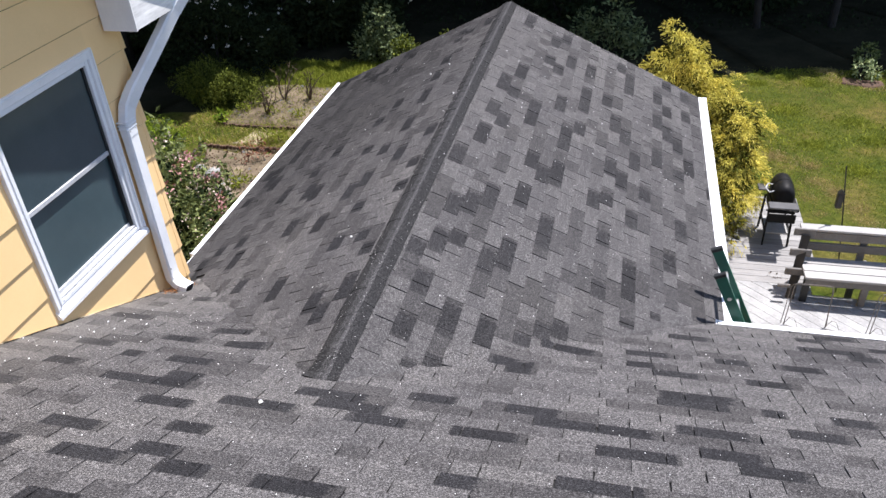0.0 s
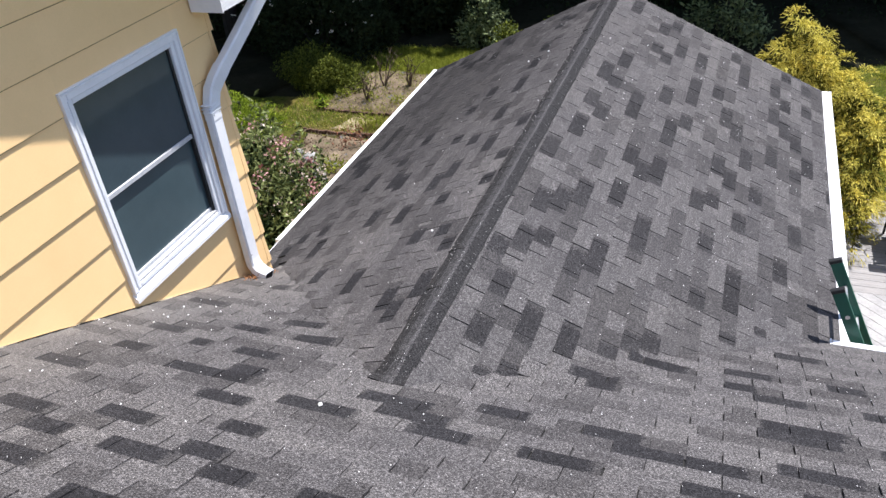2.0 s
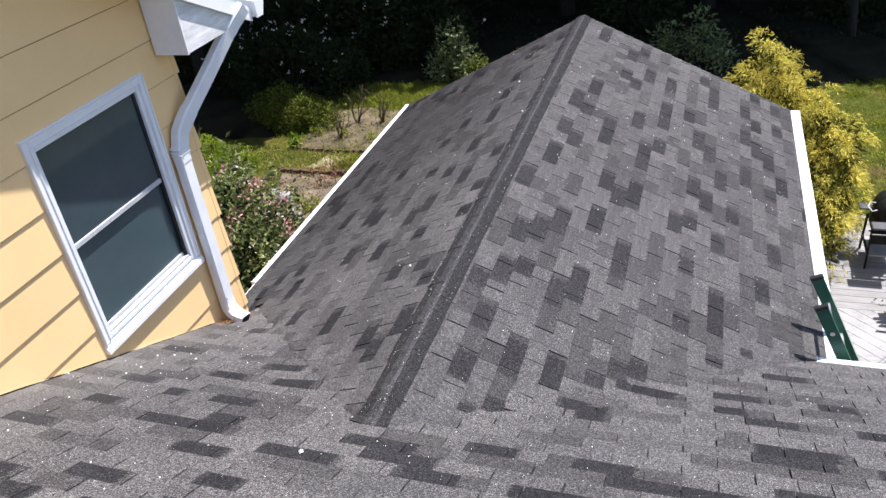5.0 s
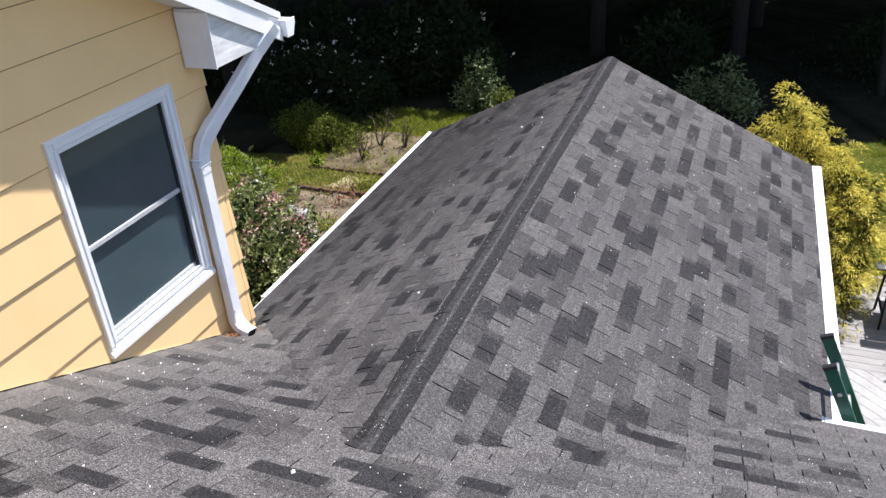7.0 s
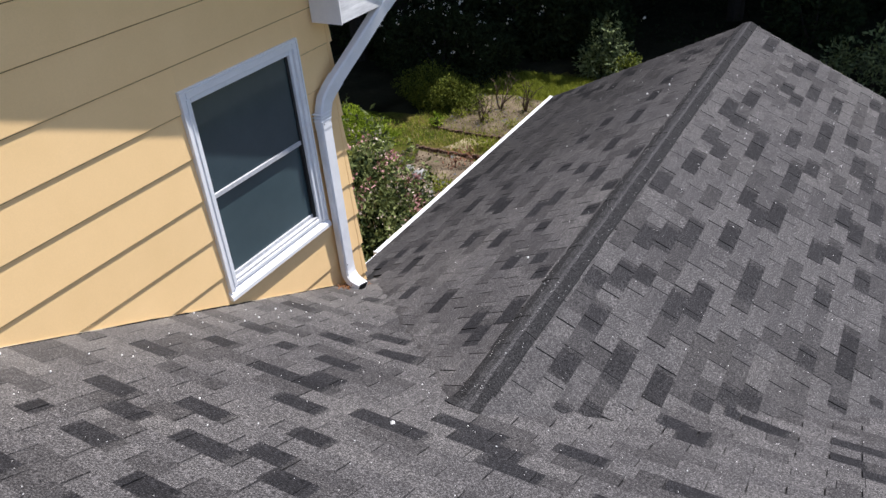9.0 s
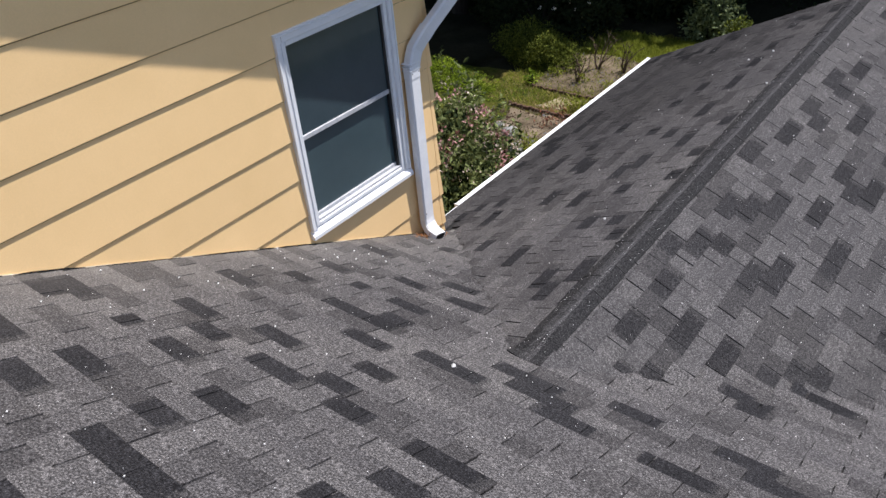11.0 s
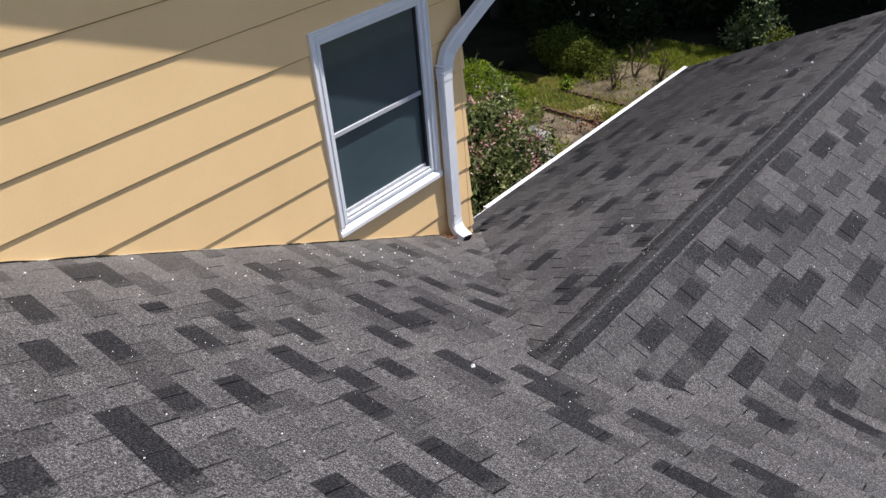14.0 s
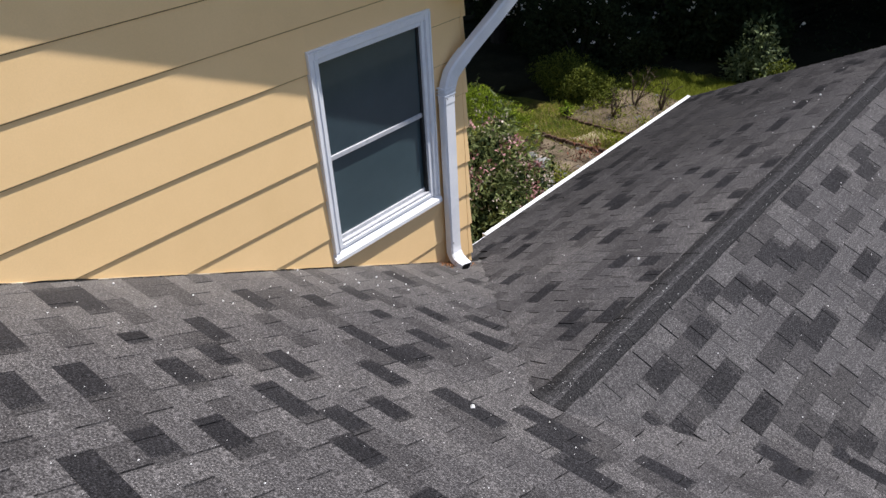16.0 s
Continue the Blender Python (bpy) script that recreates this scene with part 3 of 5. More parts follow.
def shingle_rows(u0, u1, courses, joint, seed, fixed=(), span=(0, 0, 0, 0), taper=False):
    """Tabs of a slope: (u, width, course, dark, gap, gap, fade, fade), a gap and the dark blend's fading at either end. joint(c, k): where the k-th joint of a course lies.
    Inside span (u, u, course, course) the dark stretches are the fixed ones; elsewhere they fall at random."""
    r = random.Random(seed)
    rows = []
    for c in range(courses):
        inside = span[2] <= c <= span[3]
        far = min(span[1], 2.0 + 0.19 * max(0, c - 20)) if taper else span[1]
        first = math.floor((u0 - joint(c, 0)) / STEP) - 2
        joints = [q for q in (joint(c, first + i) for i in range(int((u1 - u0) / STEP) + 8)) if u0 + 0.03 < q < u1 - 0.03]
        gaps = {q: r.choice((0.004, 0.006, 0.008, 0.0095)) for q in joints}
        dark = []
        for k, u, w in sorted(fixed) if inside else ():
            if k == c and span[0] <= u < far:
                dark.append([u - 0.015, u + w + 0.015])
        ends = [u0] + joints + [u1]
        for a, b in zip(ends, ends[1:]):
            if not (inside and span[0] - 0.1 < a < far) and r.random() < 0.2:
                cut = r.choice((0, 0, 0.06, 0.11)) if b - a > 0.2 else 0
                dark.append([a, b - cut] if r.random() < 0.5 else [a + cut, b])
        for d in dark:                             # an end close to a joint lies on it
            for i in (0, 1):
                near_by = [q for q in joints if abs(q - d[i]) < 0.045]
                d[i] = near_by[0] if near_by else min(max(d[i], u0), u1)
        cuts = sorted({u0, u1} | set(joints) | {e for d in dark for e in d})
        cuts = [q for i, q in enumerate(cuts) if i == 0 or q - cuts[i - 1] > 0.012]
        for a, b in zip(cuts, cuts[1:]):
            d = next((d for d in dark if d[0] - 0.01 <= a and b <= d[1] + 0.01), None)
            if d:
                lo = 0.3 if a > d[0] + 0.02 else 0.1 if d[0] in gaps else 0.0
                hi = 0.7 if b < d[1] - 0.02 else 0.9 if d[1] in gaps else 1.0
                rows.append((a, b - a, c, True, gaps.get(a, 0.0), gaps.get(b, 0.0), lo, hi))
            elif b - a > 0.2 and r.random() < 0.28:
                m = a + (b - a) * r.uniform(0.35, 0.65)
                g = r.choice((0.0, 0.0012, 0.003))
                rows.append((a, m - a, c, False, gaps.get(a, 0.0), g, 0.3, 0.7))
                rows.append((m, b - m, c, False, g, gaps.get(b, 0.0), 0.3, 0.7))
            else:
                rows.append((a, b - a, c, False, gaps.get(a, 0.0), gaps.get(b, 0.0), 0.3, 0.7))
    return rows


def tab_verts(w, dark, g0, g1, course):
    """One tab: u across, v down the slope, n off it. The butt is thick, the head slides under the next course."""
    t = 0.003 if dark else 0.0052
    a, b = g0 * 0.5, w - g1 * 0.5
    return [(a, -0.03, -0.004), (b, -0.03, -0.004), (b, course, t - 0.001), (a, course, t - 0.001), (a, -0.03, -0.012), (b, -0.03, -0.012), (b, course, -0.006), (a, course, -0.006), (a + 0.0004, course - 0.003, t), (b - 0.0004, course - 0.003, t)]


TAB_FACES = [(0, 1, 9, 8), (8, 9, 2, 3), (3, 2, 6, 7), (0, 8, 3, 7, 4), (1, 5, 6, 2, 9), (4, 7, 6, 5)]


def tab_map(me, ends):
    """Across the dark blend's stretch and down the tab, from 0 to 1."""
    layer = me.uv_layers.new(name="tab")
    for loop in me.loops:
        layer.data[loop.index].uv = ends[loop.vertex_index]


def shingles(parent, place, rows, row_v, course, pieces, dirt="", other=None, woven=False, edge=1e6):
    """other(x, y): the height of the slope that this one meets in a valley, where the tabs are bent into a soft curve and, woven, run on over it. place(u, v, n) gives the world;
    row_v(c, u) where a course begins; pieces(u, c) tells which tabs are objects of their own; edge: how far down the slope ends."""
    # dirt only picks the shingle finish by its key
    o = Vector(place(0, 0, 0))
    ex, ey, ez = Vector(place(1, 0, 0)) - o, Vector(place(0, 1, 0)) - o, Vector(place(0, 0, 1)) - o
    verts, faces, index, shared, ends = [], [], [], {}, []
    lift = random.Random(5)
    for u, w, c, dark, g0, g1, f0, f1 in rows:
        v, v1 = row_v(c, u), row_v(c, u + w)
        deep = min(row_v(c + 1, u + w / 2), edge) - (v + v1) / 2
        if deep < 0.02:
            continue
        ax = (ex * w + ey * (v1 - v)).normalized()
        ay = ez.cross(ax) * (deep / course)
        if ay.dot(ey) < 0:
            ay = -ay
        n = lift.uniform(0, 0.0015)
        at = o + ex * u + ey * v + ez * n
        tab = lambda q: [(f0 + (f1 - f0) * a / q, b / course) for a, b, _ in tab_verts(q, dark, g0, g1, course)]
        if pieces(u, c):
            key = (round(w, 2), dark, g0, g1, f0, f1)
            if key not in shared:
                me = bpy.data.meshes.new("shingle")
                me.from_pydata(tab_verts(key[0], dark, g0, g1, course), [], TAB_FACES)
                me.materials.append(SHINGLE["dark" if dark else "light", "object" + dirt])
                tab_map(me, tab(key[0]))
                shared[key] = me
            ob = new("shingle", shared[key])
            m = Matrix((ax * (w / key[0]), ay, ez)).transposed().to_4x4()
            m.translation = at
            ob.matrix_world = m
            ob.parent = parent
            continue
        k = len(verts)
        verts += [at + ax * a + ay * b + ez * h for a, b, h in tab_verts(w, dark, g0, g1, course)]
        ends += tab(w)
        faces += [tuple(k + i for i in f) for f in TAB_FACES]
        index += [int(dark)] * len(TAB_FACES)
    if other:
        for k in range(0, len(verts) if woven else 0, 10):
            tab = verts[k:k + 10]
            rise = max(other(p.x, p.y) - p.z for p in tab)
            if 0 < rise < 0.085 and min(p.x for p in tab) > XR + 0.3 and tab[0].y < 0.9:
                for p in tab:
                    if other(p.x, p.y) > near_z(p.y):
                        p.z += other(p.x, p.y) - near_z(p.y) + 0.003
        for p in verts:
            near_by = VALLEY - abs(p.z - other(p.x, p.y))
            if near_by > 0:
                p.z += near_by ** 2 / (4 * VALLEY) * min(1, abs(p.x - XR) / 0.5, max(0, p.x / 0.4), max(0, (1.8 - p.y) / 0.3))
    ob = tagged(mesh_ob("shingles", verts, faces, [SHINGLE["light", "island" + dirt], SHINGLE["dark", "island" + dirt]], parent, indices=index), kind="stuff")
    tab_map(ob.data, ends)


COS, SIN = 1 / RUN, SLOPE / RUN
NEAR_COURSE, WING_COURSE, VALLEY = 0.1317, 0.1285, 0.13


def on_near(u, v, n):
    y = RIDGE_Y + v * COS
    return (u, y + n * SIN, near_z(y) + n * COS)


def on_right(u, v, n):
    return (XR + v * COS + n * SIN, u, ZR - v * SIN + n * COS)


def on_left(u, v, n):
    return (XR - v * COS - n * SIN, u, ZR - v * SIN + n * COS)


def near_row(c, u):
    """The main roof's courses are laid a little out of true."""
    m = min(max(c - 35.5, -17), 18)
    return NEAR_COURSE * (c - 0.315 - 0.00423 * m + 0.0009 * m * m + 0.00002 * m ** 3 + (u - 2.1) * (0.0149 * m - 0.0225))


def near_joint(c, k):
    x = 1.36 + STEP * (k + 0.5 * ((c + 1) % 2))
    return x + 0.026 * max(0, x - 2)


def right_row(c, u):
    return max(0.03, WING_COURSE * (c - 0.19 + 0.07 * max(0, u - 3)))


def left_row(c, u):
    return WING_COURSE * (c + 0.27)


near_rows = shingle_rows(0.004, 9.4, 57, near_joint, 21, DARK_UPPER + DARK_LOWER, (0.01, 5.4, 19, 52), True)


def shown_near(q):
    """Drops the tabs that lie wholly under the wing."""
    u, w, c = q[:3]
    y = RIDGE_Y + near_row(c, u) * COS
    return max(abs(u - XR), abs(u + w - XR)) > (y + 0.488 - 0.35)


near_rows = [q for q in near_rows if shown_near(q)]
shingles(main_roof, on_near, near_rows, near_row, NEAR_COURSE, lambda u, c: 1.2 < u < 3.9 and 16 < c < 32, " faded", lambda x, y: ZR - SLOPE * abs(x - XR), True, (NEAR_EAVE + 0.02 - RIDGE_Y) * RUN)


def side_rows(seed, left, joint, fixed, span):
    rows = []
    for q in shingle_rows(-0.41, YF + 0.02, 22, joint, seed, fixed, span):
        u, w, c = q[:3]
        if c == 0 and u < -0.2:                   # the last cap covers the ridge's end
            if u + w < -0.17:
                continue
            q = (-0.2, u + w + 0.2, *q[2:])
            u, w = q[:2]
        reach = c * WING_COURSE * COS
        start = -0.488 + reach - 0.25
        if left and reach > XR - 0.14:
            start = max(start, WALL_Y + 0.03)
        if u + w > start and not (left and reach > XR - 0.14 and u < start):
            rows.append(q)
    return rows


main_under = lambda x, y: near_z(y)
right_joint = lambda c, k: 0.067 + STEP * (k + 0.5 * (c % 2))
left_joint = lambda c, k: 0.09 + STEP * (k + 0.5 * ((c + 1) % 2))
shingles(wing_roof, on_right, side_rows(22, False, right_joint, DARK_RIDGE + DARK_EAVE, (-0.2, 6.56, 0, 20)), right_row, WING_COURSE, lambda u, c: 1 < c < 15 and 0.1 < u - c * WING_COURSE * COS < 2.6, "", main_under, False, HALF * RUN + 0.012)
shingles(wing_roof, on_left, side_rows(23, True, left_joint, DARK_GARDEN, (-0.5, 5.6, 0, 16)), left_row, WING_COURSE, lambda u, c: False, " dimmed", main_under, False, HALF * RUN + 0.012)

# ridge caps, lapped, each bent over the ridge
ridge = thing("ridge_cap", "row of dark bent ridge cap shingles", "ridge cap", kind="structure")
cap_v, cap_f = [], []
prof = [(-0.122, -0.061), (-0.1, -0.036), (-0.052, -0.012), (-0.01, -0.001), (0.012, -0.001), (0.034, -0.011), (0.079, -0.041)]
for y, n in ((-0.03, 0.0105), (0.24, 0.0085)):
    for x, z in prof:
        cap_v.append((x, y, z + n))
for y, n in ((-0.03, 0.0065), (0.24, 0.0)):
    for x, z in prof:
        cap_v.append((x, y, z + n))
k = len(prof)
for i in range(k - 1):
    cap_f += [(i, i + 1, k + i + 1, k + i), (2 * k + i, 3 * k + i, 3 * k + i + 1, 2 * k + i + 1), (i, 2 * k + i, 2 * k + i + 1, i + 1)]
cap_f += [(0, k, 3 * k, 2 * k), (k - 1, 3 * k - 1, 4 * k - 1, 2 * k - 1)]
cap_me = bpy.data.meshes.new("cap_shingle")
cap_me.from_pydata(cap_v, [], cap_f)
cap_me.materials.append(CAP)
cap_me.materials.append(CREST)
cap_me.materials.append(CAP_MID)
# lighter crest strip and half-tone strip beside it
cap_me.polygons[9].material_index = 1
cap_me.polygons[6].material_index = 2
r = random.Random(9)
tip = []                                        # the last cap lies down on the main roof and is cut off square
for y, f, rise in ((0.0, 0.0, 0.02), (0.05, 0.3, 0.021), (0.11, 0.7, 0.021), (0.19, 0.97, 0.021), (0.28, 1.0, 0.02), (0.37, 1.0, 0.013)):
    for x, z in prof:
        q = y - 0.375 - 0.03 * (1 - (x / 0.12) ** 2) * (1 - f)
        low = near_z(q) + 0.012
        tip.append((XR + x * (1 + 0.16 * (1 - f)) - 0.02 * (1 - f), q, max(low, (ZR + rise + z) * f + low * (1 - f))))
tip_f = [(a * k + i, a * k + i + 1, (a + 1) * k + i + 1, (a + 1) * k + i) for a in range(5) for i in range(k - 1)]
cap_tip = mesh_ob("cap_shingle", tip + [(x, y + 0.002, z - 0.014) for x, y, z in tip[:k]], tip_f + [(i, 6 * k + i, 6 * k + i + 1, i + 1) for i in range(k - 1)], [CAP, CREST, CAP_MID], ridge, "last cap shingle, cut off square at the main roof")
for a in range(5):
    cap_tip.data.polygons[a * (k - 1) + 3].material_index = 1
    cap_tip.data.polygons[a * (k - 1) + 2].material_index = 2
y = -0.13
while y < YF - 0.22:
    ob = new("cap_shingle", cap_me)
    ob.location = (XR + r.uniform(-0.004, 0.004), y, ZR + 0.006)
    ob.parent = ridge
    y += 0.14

# ---------------------------------------------------------------- gutters and fascias


def gutter(name, a, b, out, z, label, wide=1.0):
    """A white gutter along a to b (points on the plan), the trough on the side of out."""
    t = thing(name, label, "gutter")
    a, b, out = Vector((*a, 0)), Vector((*b, 0)), Vector((*out, 0))
    prof = [(0, 0.0), (0.0, -0.11), (0.075, -0.11), (0.115, -0.03), (0.118, 0.004), (0.1, 0.004), (0.098, -0.03), (0.066, -0.1), (0.012, -0.1), (0.012, 0.0)]
    prof = [(u * wide, v) for u, v in prof]
    bm = bmesh.new()
    ends = [[bm.verts.new(p + out * u + Vector((0, 0, z + v))) for u, v in prof] for p in (a, b)]
    for i in range(len(prof)):
        bm.faces.new((ends[0][i], ends[0][(i + 1) % len(prof)], ends[1][(i + 1) % len(prof)], ends[1][i]))
    part("trough", bm, METAL_WHITE, t)
    d = (b - a).normalized()
    for p, w in ((a, -d), (b, d)):
        bm = bmesh.new()
        rim = [(-0.004, 0.008), (-0.004, -0.116), (0.08, -0.116), (0.122, -0.03), (0.124, 0.012)]
        sides = [[bm.verts.new(p + w * t + out * u * wide + Vector((0, 0, z + v))) for u, v in rim] for t in (-0.004, 0.006)]
        bm.faces.new(sides[0]), bm.faces.new(sides[1])
        for i in range(5):
            bm.faces.new((sides[0][i], sides[0][(i + 1) % 5], sides[1][(i + 1) % 5], sides[1][i]))
        part("end_cap", bm, METAL_WHITE, t)
    d = (b - a).normalized()
    bm = beam(a + d * 0.01 + out * 0.045 * wide + Vector((0, 0, z + 0.008)), b - d * 0.01 + out * 0.045 * wide + Vector((0, 0, z + 0.008)), 0.1 * wide, 0.004)
    part("gutter_guard", bm, METAL_WHITE, t, "flat white gutter cover")
    return t


gutter("gutter", (XR + HALF, NEAR_EAVE + 0.12), (XR + HALF, YF), (1, 0), EAVE_Z, "white aluminium gutter along the wing's deck side", 0.8)
gutter("gutter", (XR - HALF, 2.19), (XR - HALF, YF), (-1, 0), EAVE_Z, "narrow white aluminium gutter along the wing's garden side", 0.43)
gutter("gutter", (4.43, NEAR_EAVE), (9.5, NEAR_EAVE), (0, 1), near_z(NEAR_EAVE), "white aluminium gutter along the main roof's eave", 0.45)
tagged(part("drip_edge", beam((XR - HALF - 0.012, WALL_Y + 0.05, EAVE_Z - 0.03), (XR - HALF - 0.012, 2.18, EAVE_Z - 0.03), 0.02, 0.05, bevel=0.003), METAL_WHITE), "short white metal drip edge by the wall corner", "drip edge", kind="structure")
for sgn in (-1, 1):
    e = XR + sgn * HALF
    bm = beam((XR, YF - 0.012, ZR - 0.1), (e, YF - 0.012, EAVE_Z - 0.1), 0.022, 0.15)
    tagged(part("rake_board", bm, WHITE), "white painted rake board under the wing's gable edge", "trim", kind="structure")

# lower walls
for nm, b in (("wall_wing_east", (XR + HALF - 0.5, XR + HALF - 0.35, 1.4, 6.3, 0, EAVE_Z + 0.0)), ("wall_wing_west", (XR - HALF + 0.3, XR - HALF + 0.45, WALL_Y + 0.1, 6.3, 0, EAVE_Z - 0.1)), ("wall_main", (4.2, 9.3, 1.2, 1.38, 0, 2.75)), ("wall_front", (-7, 0, WALL_Y - 0.16, WALL_Y - 0.012, 0, 5.6))):
    tagged(part(nm, box(*b), YELLOW), "yellow lap-sided house wall", "wall", kind="structure")
tagged(part("wall_wing_gable", prism([(XR - HALF + 0.3, 0), (XR + HALF - 0.35, 0), (XR + HALF - 0.35, EAVE_Z), (XR, ZR - 0.2), (XR - HALF + 0.3, EAVE_Z)], "y", 6.3, 6.42), YELLOW), "yellow gable wall of the wing", "wall", kind="structure")

# ---------------------------------------------------------------- upper storey wall with lap siding
RAKE = 6.344                                    # height of the rake's lower edge over y = 0
UP_RIDGE = -3.4
WIN = (0.0, 1.085, 3.81, 5.276)                 # outer casing: y, y, z, z
wall = thing("wall_upper", "yellow painted upper wall of wide lap siding", "wall", kind="structure")
OPEN = (0.03, 1.055, 3.87, 5.24)
core = bmesh.new()
for y0, y1, z0, z1 in ((-8.0, OPEN[0], 3.2, 5.6), (OPEN[1], WALL_Y - 0.012, 2.6, 5.6), (OPEN[0], OPEN[1], 3.2, OPEN[2]), (OPEN[0], OPEN[1], OPEN[3], 5.6)):
    box(-0.14, -0.012, y0, y1, z0, z1, bm=core)
prism([(-8.0, 5.601), (WALL_Y - 0.012, 5.601), (UP_RIDGE, RAKE - SLOPE * UP_RIDGE)], "x", -0.14, -0.012, core)
part("wall_core", core, CREAM, wall)
LAP, LAP_Z = 0.2864, 5.437


def lap_board(y0, y1, zb):
    """One board: thick at its lower edge, which is chamfered, thin under the next; the roof cuts it off below, the rake above."""
    full, h = zb + LAP + 0.02, 0.004
    t = lambda z: 0.0138 - 0.011 * (z - zb) / (full - zb)
    foot = lambda y: max(zb, near_z(y) - 0.03)
    head = lambda y: min(full, RAKE + 0.1 - SLOPE * abs(y - UP_RIDGE) - SLOPE * UP_RIDGE)
    marks = ((NEAR_Z - 0.03 - zb) / SLOPE, (RAKE + 0.1 - full) / SLOPE)
    ys = sorted({y0, y1} | {y for y in marks if y0 < y < y1})
    if foot(ys[0]) >= head(ys[0]) - 0.01:
        ys[0] = (NEAR_Z - 0.03 - full) / SLOPE + 0.03
    ys = [y for y in ys if head(y) - foot(y) > 0.004]
    if len(ys) < 2:
        return
    bm = bmesh.new()
    rings = []
    for y in ys:
        lo, top = foot(y), head(y)
        whole = lo <= zb + 1e-6
        mid = min(max(lo, zb + h), top - 0.002)
        rings.append([bm.verts.new(p) for p in ((-0.012, y, lo), (t(lo) - (0.0015 if whole else 0), y, lo), (t(mid), y, mid + 1e-4), (t(top), y, top), (-0.012, y, top))])
    for a, b in zip(rings, rings[1:]):
        for k in range(5):
            bm.faces.new((a[k], a[(k + 1) % 5], b[(k + 1) % 5], b[k]))
    bm.faces.new(rings[0]), bm.faces.new(rings[-1])
    part("siding_board", bm, YELLOW, wall)
    # brown strip painted for the lap's contact shadow
    a, b = max(y0, (NEAR_Z + 0.01 - zb) / SLOPE), min(y1, (RAKE + 0.02 - zb) / SLOPE)
    if b - a > 0.05:
        part("lap_joint", box(0.0, 0.0042, a, b, zb - 0.006, zb + 0.001), LAP_SHADE, wall)


def siding_piece(lo, hi, zb):
    """A board cut to the window's width, over or under it."""
    t = lambda z: 0.0138 - 0.011 * (z - zb) / (LAP + 0.02)
    part("siding_board", prism([(-0.012, lo), (t(lo), lo), (t(hi), hi), (-0.012, hi)], "y", WIN[0] + 0.0121, WIN[1] - 0.0121), YELLOW, wall)


for i in range(-7, 11):
    zb = LAP_Z - i * LAP
    top = zb + LAP
    def start(z):                                  # where the roof meets the wall at this height
        return (NEAR_Z - 0.03 - z) / SLOPE
    y_lo = max(-7.9, start(top) + 0.02)
    y_hi = min(WALL_Y, (RAKE + 0.09 - zb) / SLOPE)
    if y_hi - y_lo < 0.05:
        continue
    if top > WIN[2] and zb < WIN[3]:
        if y_lo < WIN[0] + 0.01:
            lap_board(y_lo, WIN[0] + 0.012, zb)
        lap_board(max(y_lo, WIN[1] - 0.012), y_hi, zb)
        if zb < WIN[2]:                            # under the sill
            siding_piece(max(zb, near_z(WIN[1]) - 0.03), WIN[2] + 0.02, zb)
        if top > WIN[3]:                           # over the head
            siding_piece(WIN[3] - 0.02, top + 0.02, zb)
    else:
        lap_board(y_lo, y_hi, zb)
for i in range(-2, 11):                            # folded metal caps over the board ends at the corner
    zb = LAP_Z - i * LAP
    if zb + LAP < 3.0 or zb > 5.4:
        continue
    bm = bmesh.new()
    ring = []
    for z, px, py in ((zb - 0.003, 0.0168, 0.02), (zb + LAP - 0.006, 0.0062, 0.004)):
        ring.append([bm.verts.new(p) for p in ((-0.05, WALL_Y - 0.03, z), (px, WALL_Y - 0.03, z), (px, WALL_Y + py, z), (-0.05, WALL_Y + py, z))])
    for k in range(4):
        bm.faces.new((ring[0][k], ring[0][(k + 1) % 4], ring[1][(k + 1) % 4], ring[1][k]))
    bm.faces.new(ring[0]), bm.faces.new(ring[1])
    part("corner_cap", bm, YELLOW, wall, "yellow metal corner cap")
tagged(part("base_flashing", beam((0.014, WALL_Y, near_z(WALL_Y) + 0.006), (0.014, -6.5, near_z(-6.5) + 0.006), 0.007, 0.006), CREAM), "thin cream edge where the siding meets the shingles", "flashing", kind="structure")

# dark strips painted for the shade in the gap above the shingles
gap_rng = random.Random(31)
gap_bm = bmesh.new()
y = -6.4
while y < WALL_Y - 0.1:
    w = gap_rng.uniform(0.12, 0.5)
    h = gap_rng.choice((0.0025, 0.004, 0.006, 0.0085))
    rim = [(0.0, 0.0), (0.25 * w, gap_rng.uniform(0.6, 1.0) * h), (0.7 * w, h), (w, 0.001)]
    foot = lambda q: near_z(q) + 0.0095
    low = [gap_bm.verts.new((0.0195, y + q, foot(y + q) - 0.004)) for q, _ in rim]
    top = [gap_bm.verts.new((0.0195, y + q, foot(y + q) + e)) for q, e in rim]
    for i in range(3):
        gap_bm.faces.new((low[i], low[i + 1], top[i + 1], top[i]))
    y += w * gap_rng.choice((1.0, 1.0, 1.15, 1.6))
tagged(part("base_gap", gap_bm, SHADE_BLACK), "broken dark strips for the shaded gap between siding and shingles", "gap", kind="structure")

# window
win = thing("window_1", "white double-hung window with dark glass in the yellow wall", "window", kind="structure")
y0, y1, z0, z1 = WIN
CAS = 0.052
part("casing", box(0.0, 0.024, y0, y0 + CAS, z0 + 0.06, z1, 0.004), WHITE, win)
part("casing", box(0.0, 0.024, y1 - CAS, y1, z0 + 0.06, z1, 0.004), WHITE, win)
part("casing", box(0.0, 0.026, y0 + CAS, y1 - CAS, z1 - CAS, z1, 0.004), WHITE, win)
